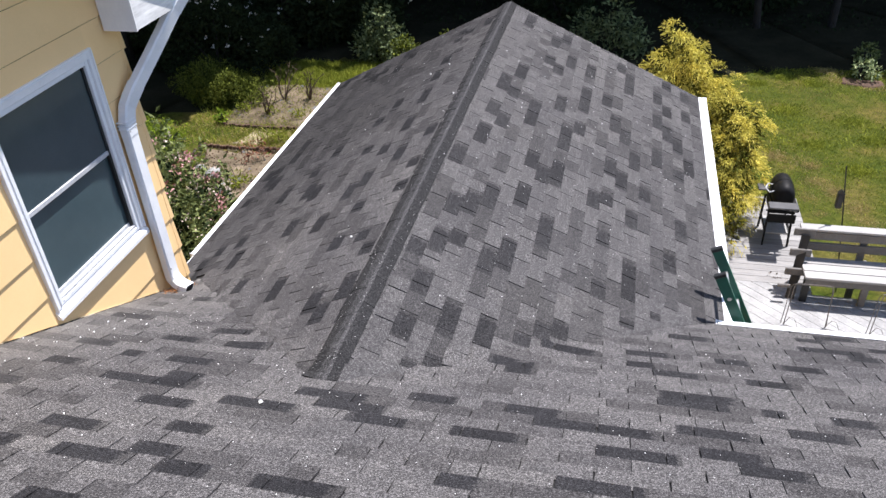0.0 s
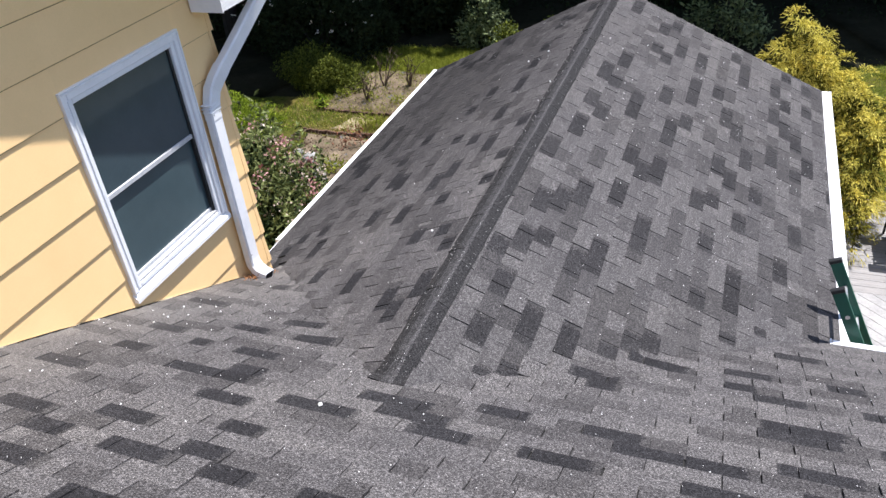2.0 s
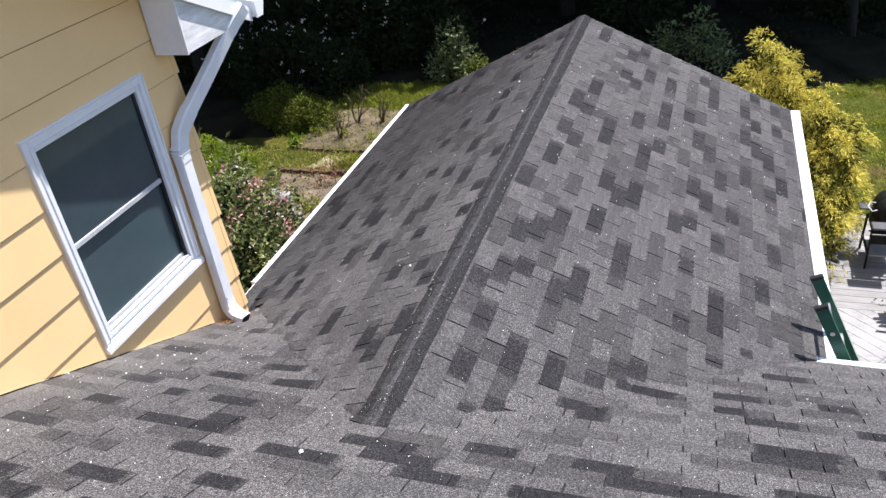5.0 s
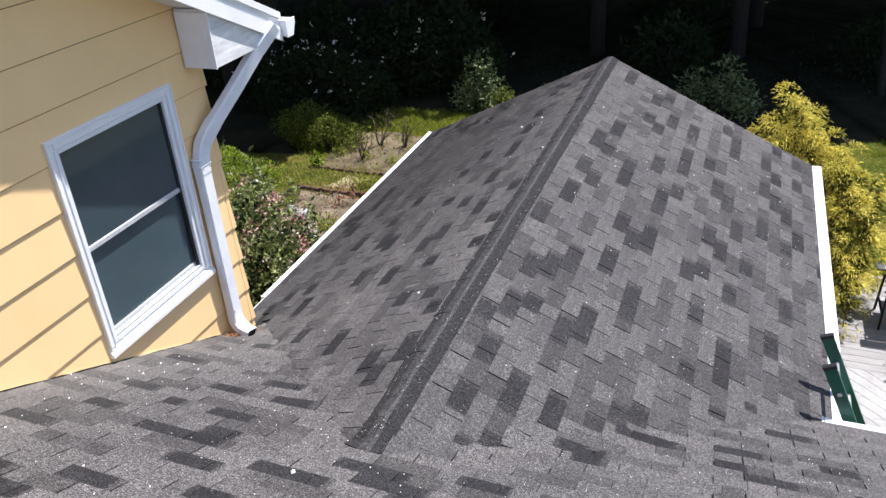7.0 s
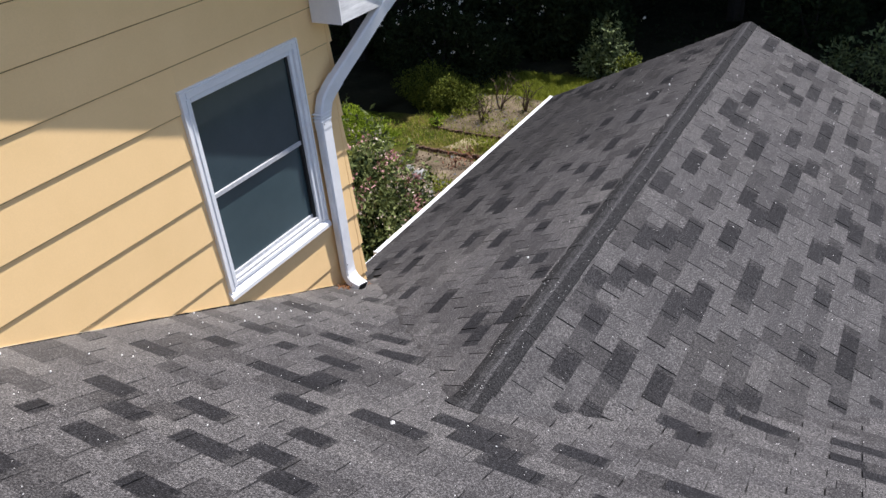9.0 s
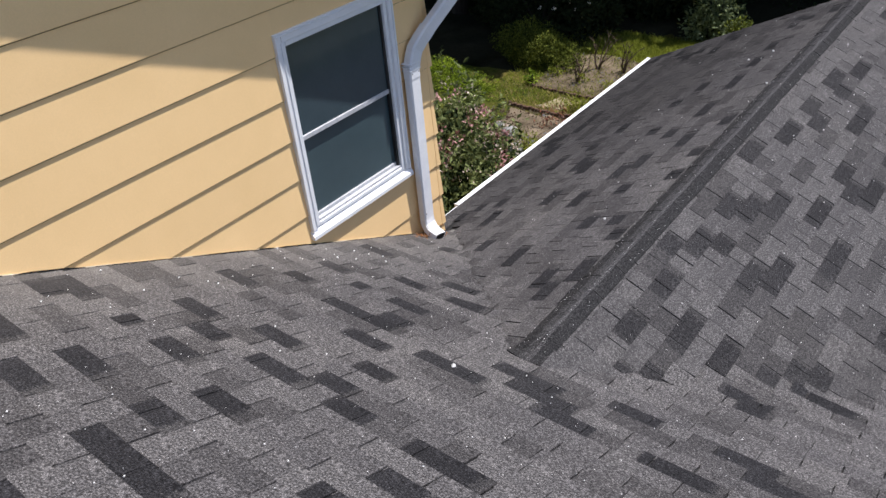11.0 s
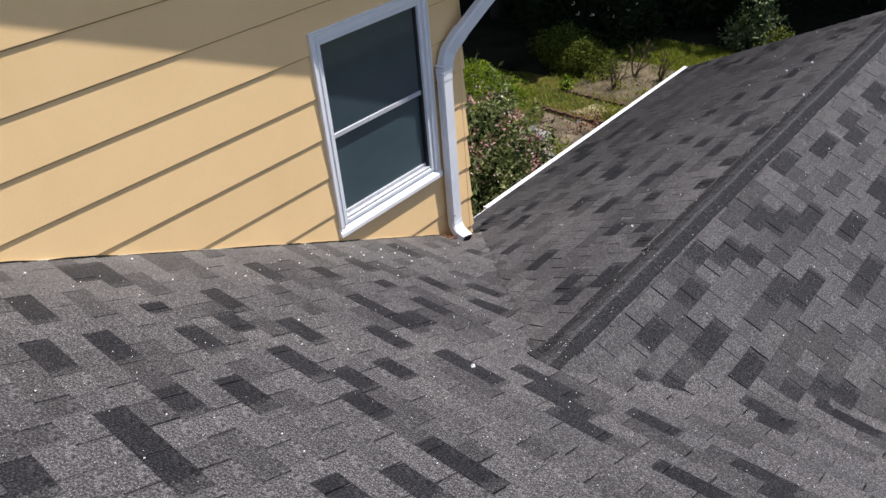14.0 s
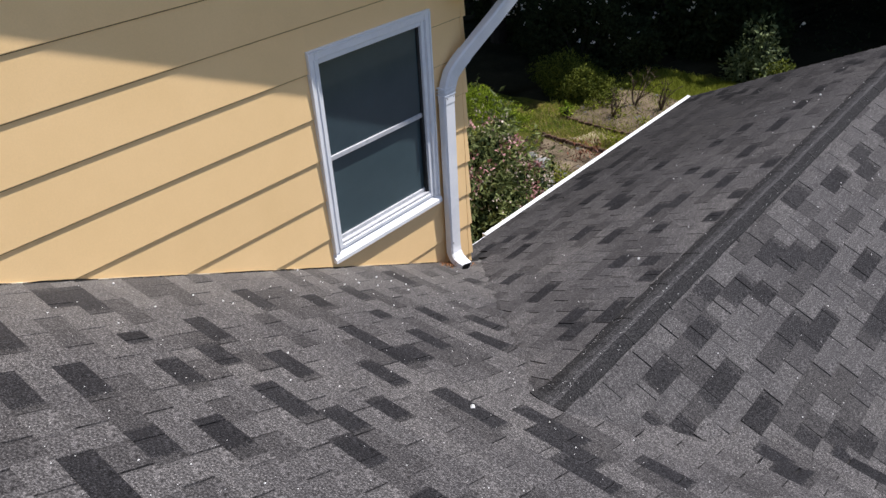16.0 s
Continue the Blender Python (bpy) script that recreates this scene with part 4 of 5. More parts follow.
for ya, yb in ((y0 - 0.003, y0 + 0.012), (y1 - 0.012, y1 + 0.003)):
    part("back_band", box(0.0, 0.034, ya, yb, z0 + 0.056, z1 - 0.001, 0.003), WHITE, win)
for ya, yb in ((y0 + CAS - 0.012, y0 + CAS - 0.001), (y1 - CAS + 0.001, y1 - CAS + 0.012)):
    part("stop_bead", box(0.022, 0.031, ya, yb, z0 + 0.07, z1 - CAS, 0.003), METAL_WHITE, win)
part("back_band", box(0.0, 0.0335, y0 + 0.012, y1 - 0.012, z1 - 0.012, z1 - 0.001, 0.003), WHITE, win)
part("drip_cap", box(0.0, 0.032, y0 - 0.004, y1 + 0.004, z1 + 0.001, z1 + 0.01, 0.003), WHITE, win)
part("window_sill", prism([(-0.1, z0 + 0.085), (-0.005, z0 + 0.075), (0.04, z0 + 0.03), (0.042, z0 + 0.026), (0.042, z0), (-0.1, z0)], "y", y0 - 0.012, y1 + 0.012), WHITE, win)
fy0, fy1, fz0, fz1 = y0 + CAS, y1 - CAS, z0 + 0.07, z1 - CAS
frame_bar = 0.034
for b in ((fy0, fy0 + frame_bar, fz0, fz1), (fy1 - frame_bar, fy1, fz0, fz1), (fy0 + frame_bar, fy1 - frame_bar, fz1 - frame_bar, fz1), (fy0 + frame_bar, fy1 - frame_bar, fz0, fz0 + 0.03)):
    part("storm_frame", box(-0.06, 0.016, *b, 0.004), METAL_WHITE, win)
part("screen_rail", box(-0.05, 0.008, fy0 + frame_bar, fy1 - frame_bar, fz0 + 0.03, fz0 + 0.05, 0.003), RAIL_GREY, win, "pale rail under the screen")
iy0, iy1, iz0, iz1 = fy0 + frame_bar, fy1 - frame_bar, fz0 + 0.05, fz1 - frame_bar
mid = (iz0 + iz1) / 2 - 0.01
for nm, x, a, b in (("upper_sash", -0.042, mid + 0.012, iz1), ("lower_sash", -0.062, iz0, mid + 0.012)):
    sash = part(nm, box(x - 0.008, x + 0.008, iy0, iy0 + 0.01, a, b, 0.002), BLACK, win)
    part("stile", box(x - 0.008, x + 0.008, iy1 - 0.01, iy1, a, b, 0.002), BLACK, sash)
    pane = part("pane", box(x - 0.002, x + 0.002, iy0 + 0.01, iy1 - 0.01, a, b), GLASS, sash)
    pane.visible_shadow = False
# black strip stands in for the frame's shadow in the track gap
part("screen_track", box(-0.03, -0.006, iy1 - 0.022, iy1 - 0.001, iz0, iz1), BLACK, win, "black strip for the shaded screen track gap")
# rail greyed in its colour for the shade behind the screen
part("meeting_rail", box(-0.05, -0.006, iy0, iy1, mid - 0.018, mid + 0.016, 0.003), RAIL_GREY, win, "thin pale meeting rail")
part("bottom_rail", box(-0.055, -0.022, iy0, iy1, iz0, iz0 + 0.028, 0.003), RAIL_GREY, win, "grey bottom rail")
for nm, mat, x, a, b in (("upper_screen", SCREEN, -0.018, mid + 0.012, iz1), ("lower_screen", LOWER, -0.036, iz0 + 0.028, mid - 0.012)):
    part(nm, box(x, x + 0.002, iy0, iy1, a, b), mat, win, "insect screen with grey-green reflection in its colour")
# dark sheet added behind the glass only to set the pane's tone
part("upper_shade", box(-0.082, -0.078, iy0, iy1, mid - 0.05, iz1), SCREEN, win, "added dark sheet behind the glass")
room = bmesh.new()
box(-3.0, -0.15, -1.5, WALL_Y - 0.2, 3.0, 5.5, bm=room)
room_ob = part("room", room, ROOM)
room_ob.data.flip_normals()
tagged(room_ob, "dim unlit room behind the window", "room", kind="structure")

# eave end: boxed return, rake boards, roof slab, gutter
eave = thing("eave_return", "boxed white eave return at the gable's lower end", "eave", kind="structure")
RX = 0.275
rake_z = lambda y: RAKE - SLOPE * y
part("return_box", prism([(1.295, 5.338), (1.98, 5.338), (1.98, rake_z(1.98) + 0.01), (1.295, rake_z(1.295) + 0.01)], "x", 0.018, RX), WORN_WHITE, eave, "peeling white boxed soffit")
part("return_face", box(0.02, RX + 0.004, 1.285, 1.295, 5.332, rake_z(1.295) - 0.01), WHITE, eave)
part("soffit", prism([(UP_RIDGE, rake_z(UP_RIDGE) + 0.02), (2.08, rake_z(2.08) + 0.02), (2.08, rake_z(2.08) + 0.04), (UP_RIDGE, rake_z(UP_RIDGE) + 0.04)], "x", -0.3, RX + 0.005), WHITE, eave)
for lo, hi, x0, x1, mat, nm in ((-0.012, 0.09, RX + 0.006, RX + 0.03, WHITE, "rake_board"), (0.09, 0.15, RX + 0.002, RX + 0.016, METAL_WHITE, "rake_trim"), (0.15, 0.2, RX + 0.006, RX + 0.04, WHITE, "drip_edge")):
    part(nm, prism([(UP_RIDGE, rake_z(UP_RIDGE) + lo), (2.09, rake_z(2.09) + lo), (2.09, rake_z(2.09) + hi), (UP_RIDGE, rake_z(UP_RIDGE) + hi)], "x", x0, x1), mat, eave)
up_roof = thing("upper_roof", "grey shingle roof of the upper storey", "roof", kind="structure")
part("roof_slab", prism([(UP_RIDGE, rake_z(UP_RIDGE) + 0.045), (2.1, rake_z(2.1) + 0.045), (2.1, rake_z(2.1) + 0.185), (UP_RIDGE, rake_z(UP_RIDGE) + 0.185)], "x", -6, RX + 0.001), SHINGLE["light", "object"], up_roof)
part("roof_slab", prism([(UP_RIDGE, rake_z(UP_RIDGE) + 0.045), (-8.6, rake_z(2 * UP_RIDGE + 8.6) + 0.045), (-8.6, rake_z(2 * UP_RIDGE + 8.6) + 0.185), (UP_RIDGE, rake_z(UP_RIDGE) + 0.185)], "x", -6, RX + 0.02), SHINGLE["light", "object"], up_roof)
gutter("gutter", (RX + 0.07, 2.095), (-6, 2.095), (0, 1), rake_z(2.09) + 0.13, "white gutter on the upper eave")


def spout_run(pts, w, d, bm=None):
    """A flat rectangular pipe with rounded corners along pts in the wall's plane."""
    bm = bm or bmesh.new()
    rings = []
    for i, p in enumerate(pts):
        p = Vector(p)
        t = (Vector(pts[min(i + 1, len(pts) - 1)]) - Vector(pts[max(i - 1, 0)])).normalized()
        s = t.cross(Vector((1, 0, 0)))
        if s.length < 0.2:
            s = Vector((0, 1, 0))
        s = s.normalized()
        o = s.cross(t).normalized()
        c = 0.012
        prof = [(-w + c, -d), (w - c, -d), (w, -d + c), (w, d - c), (w - c, d), (-w + c, d), (-w, d - c), (-w, -d + c)]
        rings.append([bm.verts.new(p + s * a + o * b) for a, b in prof])
    for a, b in zip(rings, rings[1:]):
        for k in range(8):
            bm.faces.new((a[k], a[(k + 1) % 8], b[(k + 1) % 8], b[k]))
    bm.faces.new(rings[0]), bm.faces.new(rings[-1])
    return bm


spout = thing("downspout", "white aluminium downspout with elbows on the yellow wall", "downspout")
SX, SY = 0.062, 1.176
part("upper_run", spout_run([(0.25, 1.84, 5.33), (0.17, 1.58, 5.105), (0.095, 1.335, 4.9)], 0.057, 0.036), METAL_WHITE, spout)
part("top_elbow", spout_run([(0.305, 1.985, 5.45), (0.29, 1.94, 5.412), (0.268, 1.89, 5.372), (0.247, 1.83, 5.322)], 0.06, 0.038), METAL_WHITE, spout)
part("elbow", spout_run([(0.1, 1.355, 4.918), (0.08, 1.285, 4.855), (SX, 1.235, 4.795), (SX, 1.203, 4.735), (SX, SY, 4.66), (SX, SY, 4.6)], 0.061, 0.039), METAL_WHITE, spout)
part("lower_run", spout_run([(SX, SY, 4.62), (SX, SY, 4.0), (SX, SY, 3.32)], 0.059, 0.036), METAL_WHITE, spout)
part("outlet", spout_run([(SX, SY, 3.37), (SX + 0.006, SY, 3.315), (SX + 0.035, SY - 0.003, 3.268), (SX + 0.085, SY - 0.008, 3.24), (SX + 0.135, SY - 0.012, 3.226)], 0.061, 0.036), METAL_WHITE, spout)
# dark plug: the shade inside the open pipe, put into a colour
part("outlet_mouth", spout_run([(SX + 0.13, SY - 0.012, 3.2275), (SX + 0.137, SY - 0.0125, 3.2255)], 0.052, 0.029), SHADE_BLACK, spout, "dark plug for the shaded open mouth")
for z in (4.66, 4.685, 4.71):
    part("elbow_rib", box(SX - 0.042, SX + 0.042, SY - 0.063, SY + 0.063, z, z + 0.008, 0.002), METAL_WHITE, spout)
for y, z in ((SY - 0.035, 4.642), (SY - 0.04, 3.43), (SY + 0.035, 4.642)):
    part("screw", box(SX + 0.035, SX + 0.0405, y - 0.005, y + 0.005, z - 0.005, z + 0.005, 0.002), GREY_STEEL, spout)

# ---------------------------------------------------------------- ladder at the wing's eave
ladder = thing("extension_ladder", "green fibreglass ladder leaning on the white gutter", "ladder")
L_TOP, L_DIR = Vector((4.405, 0, 3.29)), Vector((0.426, 0, -0.905))
for y in (1.9, 2.27):
    p, q = Vector((L_TOP.x, y, L_TOP.z)), Vector((L_TOP.x, y, L_TOP.z)) + L_DIR * 3.29
    nrm = Vector((0.905, 0, 0.426))
    rail = part("side_rail", beam(p, q, 0.008, 0.085, nrm, 0.002), GREEN, ladder)
    inward = 0.014
    for s in (-1, 1):
        part("flange", beam(p + nrm * 0.039 * s + Vector((0, inward, 0)), q + nrm * 0.039 * s + Vector((0, inward, 0)), 0.03, 0.006, nrm, 0.001), GREEN, rail)
    part("end_cap", beam(p - L_DIR * 0.012 + Vector((0, 0.012, 0)), p + L_DIR * 0.02 + Vector((0, 0.012, 0)), 0.04, 0.092, nrm, 0.004), BLACK, rail, "black plastic end cap")
for i in range(10):
    c = L_TOP + L_DIR * (0.24 + 0.3 * i)
    part("rung", sweep([(c.x, 1.895, c.z), (c.x, 2.285, c.z)], 0.017, 10), ALU, ladder)

# ---------------------------------------------------------------- deck
deck = thing("deck", "weathered pale grey board deck beside the house", "deck", kind="structure")
D0, D1, DM, D2 = 4.35, 10.5, 6.1, 8.45
part("joists", box(D0 + 0.05, D1 - 0.05, 1.5, 5.86, 0.02, DECK_Z - 0.045), BENCH_DARK, deck)
part("joists", box(D0 + 0.05, 6.25, 5.861, D2 - 0.1, 0.02, DECK_Z - 0.045), BENCH_DARK, deck)


def clip_strip(x0, x1, ya, yb, d, o, w):
    """The part of a slanted strip (direction d, offset o, width w) inside a rectangle."""
    n = Vector((-d.y, d.x))
    poly = [Vector((x0, ya)), Vector((x1, ya)), Vector((x1, yb)), Vector((x0, yb))]
    for sign, lim in ((1, o), (-1, -(o + w))):
        out = []
        for a, b in zip(poly, poly[1:] + poly[:1]):
            fa, fb = sign * a.dot(n) - lim, sign * b.dot(n) - lim
            if fa >= 0:
                out.append(a)
            if fa * fb < 0:
                out.append(a + (b - a) * (fa / (fa - fb)))
        poly = out
        if len(poly) < 3:
            return []
    return poly


diag = Vector((0.74, -0.67)).normalized()
o = -3.0
while o < 14:
    for x0, x1, edge in ((D0, 6.3, DM - 0.003), (6.3, D1, 5.9)):
        poly = clip_strip(x0, x1, 1.45, edge, diag, o, 0.138)
        if poly:
            part("deck_board", prism([(p.x, p.y) for p in poly], "z", DECK_Z - 0.04, DECK_Z), DECK_PALE, deck)
    o += 0.144
y = DM + 0.003
while y < D2:
    part("deck_board", box(D0, 6.3 if y < 6.4 else 6.46, y, y + 0.138, DECK_Z - 0.04, DECK_Z, 0.003), DECK, deck)
    y += 0.144

# bench with slatted back and side
bench = thing("garden_bench", "grey weathered slatted wooden bench on the deck", "bench")
bx0, bx1 = 6.07, 8.1
for i, y in enumerate((5.66, 5.83, 6.0)):
    part("seat_slat", box(bx0 + 0.02, bx1, y, y + 0.155, DECK_Z + 0.415, DECK_Z + 0.45, 0.004), BENCH_WOOD, bench)
part("front_rail", box(bx0 + 0.04, bx1, 5.68, 5.715, DECK_Z + 0.31, DECK_Z + 0.412, 0.003), BENCH_DARK, bench)
for z in (0.53, 0.7):
    part("back_slat", box(bx0, bx1, 6.2, 6.232, DECK_Z + z, DECK_Z + z + 0.12, 0.004), BENCH_DARK, bench)
part("back_cap", box(bx0 - 0.04, bx1, 6.17, 6.32, DECK_Z + 0.845, DECK_Z + 0.88, 0.006), BENCH_WOOD, bench, "pale flat top rail")
for x in (bx0 + 0.03, bx0 + 0.75, bx1 - 0.1):
    part("back_post", box(x, x + 0.085, 6.235, 6.285, -0.05, DECK_Z + 0.842, 0.004), BENCH_DARK, bench)
    part("front_leg", box(x, x + 0.085, 5.72, 5.77, DECK_Z, DECK_Z + 0.412, 0.004), BLACK if x < bx0 + 0.1 else BENCH_DARK, bench)
    part("cross_rail", box(x + 0.09, x + 0.125, 5.72, 6.234, DECK_Z + 0.33, DECK_Z + 0.413, 0.003), BENCH_DARK, bench)
for x, y, z, t in ((5.95, 6.16, 0.77, 0.11), (5.92, 6.02, 0.53, 0.11), (5.88, 5.88, 0.31, 0.11), (5.79, 5.72, 0.205, 0.055)):
    part("side_slat", box(x, x + (0.27 if t > 0.1 else 0.16), y, y + 0.035, DECK_Z + z, DECK_Z + z + t, 0.008), BENCH_DARK, bench)
part("side_post", beam((6.1, 6.145, DECK_Z + 0.8), (5.99, 5.79, DECK_Z), 0.11, 0.05), BLACK, bench, "black slanted end post")

# wire frames standing in front of the bench
def wire_frame(x, y):
    t = thing("wire_stand", "thin bent steel wire plant stand on the deck", "plant stand", "wire stands on the deck", at=(x, y, DECK_Z))
    part("hoop", sweep([(-0.02, 0, 0), (0.0, 0, 0.6), (0.01, 0, 0.64), (0.04, 0, 0.66), (0.42, 0, 0.66), (0.45, 0, 0.64), (0.46, 0, 0.6), (0.48, 0, 0)], 0.006, 6), WIRE, t)
    part("hoop", sweep([(-0.05, 0.03, 0), (-0.03, 0.03, 0.58), (0.0, 0.03, 0.63), (0.43, 0.03, 0.63), (0.46, 0.03, 0.58), (0.5, 0.03, 0)], 0.005, 6), WIRE, t)
    for s in (-0.02, 0.48):
        part("foot_loop", sweep([(s, 0, 0.012), (s + 0.05, -0.02, 0.14), (s + 0.1, -0.05, 0.14), (s + 0.16, -0.08, 0.012), (s, -0.03, 0.012)], 0.004, 6), WIRE, t)
    return t


first = wire_frame(5.86, 5.2)
copy_thing(first, pose(6.87, 5.14, DECK_Z, 0, 0, 2))

# hooded grill, its shadow falling on the deck in front
grill = thing("barrel_grill", "black hooded grill on a cart with a grey front shelf", "grill", at=(5.95, 7.35, DECK_Z))
hood = [(-0.12, 0.68)] + [(0.005 - 0.135 * math.cos(i * math.pi / 12), 0.78 + 0.2 * math.sin(i * math.pi / 12)) for i in range(13)] + [(0.13, 0.68)]
lv, lf = [], []
for y, q in ((-0.25, 0.66), (-0.225, 0.86), (-0.17, 0.97), (-0.08, 1.02), (0.12, 1.02), (0.2, 0.97), (0.25, 0.86), (0.275, 0.66)):
    lv += [((x - 0.005) * 1.12 * q + 0.005, y, 0.68 + (z - 0.68) * (0.3 + 0.7 * q)) for x, z in hood]
m = len(hood)
lf = [(a * m + i, a * m + (i + 1) % m, (a + 1) * m + (i + 1) % m, (a + 1) * m + i) for a in range(7) for i in range(m)] + [tuple(range(m))[::-1], tuple(range(7 * m, 8 * m))]
lid = mesh_ob("lid", lv, lf, [BLACK_STEEL], grill, "domed black lid", smooth=True)
part("lid_rib", prism([(0.005 + (x - 0.005) * 1.17, 0.68 + (z - 0.68) * 1.03) for x, z in hood], "y", -0.01, 0.012), BLACK_STEEL, lid)
part("side_shelf", box(-0.3, -0.15, 0.12, 0.3, 0.7, 0.725, 0.006), RAIL_DARK, grill)
part("front_panel", box(-0.21, 0.18, -0.385, -0.36, 0.46, 0.6, 0.006), BLACK_STEEL, grill)
part("lid_handle", sweep([(-0.125, -0.12, 0.84), (-0.2, -0.15, 0.83), (-0.24, -0.05, 0.85), (-0.2, 0.06, 0.86), (-0.125, 0.05, 0.85)], 0.008, 8), RAIL_GREY, lid, "bright bent handle")
part("firebox", prism([(-0.24, 0.678), (0.26, 0.678), (0.2, 0.5), (-0.18, 0.5)], "x", -0.15, 0.2), BLACK_STEEL, grill)
part("front_shelf", box(-0.23, 0.17, -0.52, -0.34, 0.755, 0.785, 0.008), RAIL_DARK, grill)
for x in (-0.17, 0.16):
    part("shelf_arm", beam((x, -0.5, 0.745), (x, -0.2, 0.69), 0.02, 0.02), BLACK_STEEL, grill)
part("tool_rail", sweep([(-0.22, -0.27, 0.6), (0.22, -0.27, 0.6)], 0.014, 8), BLACK_STEEL, grill)
part("bottom_shelf", box(-0.16, 0.16, -0.27, 0.22, 0.2, 0.22, 0.004), DECK_PALE, grill)
for x in (-0.18, 0.17):
    for y in (-0.28, 0.25):
        part("leg", beam((x, y, 0.0), (x * 0.95, y * 0.8, 0.6), 0.026, 0.026), BLACK_STEEL, grill)
    part("side_rail", beam((x, -0.27, 0.24), (x, 0.24, 0.24), 0.02, 0.03), BLACK_STEEL, grill)
w = bmesh.new()
bmesh.ops.create_cone(w, cap_ends=True, segments=16, radius1=0.045, radius2=0.04, depth=0.05, matrix=pose(0.08, -0.28, 0.46, 70, 0, 0))
part("knob", w, BLACK, grill)
part("gas_hose", sweep([(0.06, -0.25, 0.45), (-0.02, -0.2, 0.42), (-0.06, -0.1, 0.36), (-0.05, 0.0, 0.23)], 0.011, 8), GREY_STEEL, grill)
for y in (0.25,):
    w = bmesh.new()
    bmesh.ops.create_cone(w, cap_ends=True, segments=18, radius1=0.08, radius2=0.08, depth=0.03, matrix=pose(0.21, y, 0.08, 0, 90, 0))
    part("wheel", w, BLACK, grill)
r = random.Random(61)
c = np.array([[r.uniform(5.7, 5.98), r.uniform(6.18, 6.34), DECK_Z + 0.006] for _ in range(14)])
tagged(leaves("dry_leaf", c, np.zeros((14, 3)) + [0.5, 0, 0.05], 0.032, TWIG, None, slim=0.5, seed=62, jitter=0.3), "few dry brown leaves on the deck boards", "leaf", kind="stuff")

# feeder on a thin pole behind the bench
feeder = thing("bird_feeder", "dark bird feeder on a thin pole behind the bench", "bird feeder", at=(6.755, 6.45, 0))
part("pole", sweep([(0, 0, 0), (-0.172, 0.0, 1.17), (-0.305, 0.0, 2.0)], 0.009, 6), BLACK, feeder)
fb = box(-0.315, -0.24, -0.04, 0.04, 1.38, 1.6, 0.008)
fb = part("seed_box", fb, BLACK, feeder)
part("feeder_roof", prism([(-0.313, 1.601), (-0.232, 1.601), (-0.272, 1.64)], "y", -0.042, 0.042), BLACK, fb)

# ---------------------------------------------------------------- plants


def stems(points, base, r0, parent, name="stem", material=None, seed=1):
    """A few bent stems from the base to points."""
    r = random.Random(seed)
    for p in points:
        m = [base[i] + (p[i] - base[i]) * 0.5 + r.uniform(-0.08, 0.08) for i in range(3)]
        part(name, sweep([base, m, p], [r0, r0 * 0.7, r0 * 0.35], 6), material or BARK, parent)


# golden thread-leaf cypress behind the wing
gold = thing("golden_cypress", "tall golden-yellow threadleaf cypress with drooping sprays", "shrub")
lobes = [(4.45, 8.7, 1.4, 0.5, 0.6, 1.4), (4.12, 8.6, 1.05, 0.45, 0.55, 1.25), (4.27, 8.6, 2.2, 0.3, 0.34, 0.8), (4.62, 8.6, 1.9, 0.32, 0.36, 0.68), (5.0, 8.4, 1.15, 0.46, 0.6, 1.05), (5.1, 8.35, 1.75, 0.32, 0.36, 0.5), (5.3, 7.95, 0.95, 0.34, 0.5, 1.0), (5.45, 8.1, 1.65, 0.18, 0.28, 0.36), (5.1, 7.4, 0.5, 0.42, 0.48, 0.75), (4.6, 7.6, 0.7, 0.5, 0.5, 1.1)]
part("trunk", sweep([(4.6, 8.4, -0.05), (4.58, 8.5, 1.2), (4.55, 8.7, 1.9)], [0.09, 0.06, 0.02], 8), BARK, gold)
r8 = np.random.default_rng(33)
c, d = lobe_points(lobes, 760, 31, 0.22, 0.3)
keep = c[:, 2] > 0.1
c, d = c[keep], d[keep]
strands = 110
k = len(c) * strands
reach = np.repeat(r8.uniform(0.12, 0.3, len(c)), strands)[:, None]
way = np.repeat(d * np.array([1, 1, 0.5]) + np.array([0, 0, 0.3]), strands, 0) + r8.normal(0, 0.36, (k, 3))
way /= np.linalg.norm(way, axis=1)[:, None]
along = r8.random((k, 1)) ** 0.7
fall = np.array([0, 0, 1.0])
leaves("foliage", np.repeat(c, strands, 0) + way * reach * along - fall * 0.13 * along ** 2, way - fall * 1.1 * along, 0.062, GOLD, gold, slim=0.16, seed=34, jitter=0.25)

# core sprays with the gaps' shade in their colour
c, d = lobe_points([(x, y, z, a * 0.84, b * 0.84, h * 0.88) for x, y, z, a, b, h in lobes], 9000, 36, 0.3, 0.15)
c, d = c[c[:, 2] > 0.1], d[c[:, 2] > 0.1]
leaves("inner_foliage", c, d, 0.11, INNER_GOLD, gold, "olive-green inner sprays darkened for shaded gaps", slim=0.3, droop=0.4, seed=37)

# pink-flowered shrub between the wall corner and the wing
bb = thing("flowering_shrub", "tall shrub with pink and faded pale flower heads", "shrub")
lobes = [(-2.75, 4.9, 1.05, 1.0, 1.25, 1.3), (-2.1, 4.2, 0.85, 0.85, 1.0, 1.1), (-3.6, 5.8, 0.92, 0.9, 0.95, 1.05), (-2.75, 6.1, 0.5, 0.7, 0.8, 0.75)]
stems([(-3.2, 5.4, 1.7), (-2.3, 4.5, 1.8), (-2.6, 5.8, 1.5), (-1.8, 4.4, 1.3)], (-2.5, 5.0, 0), 0.03, bb, seed=4)
c, d = lobe_points(lobes, 820, 41, 0.5, 0.3)
keep = c[:, 2] > 0.15
c, d = c[keep], d[keep]
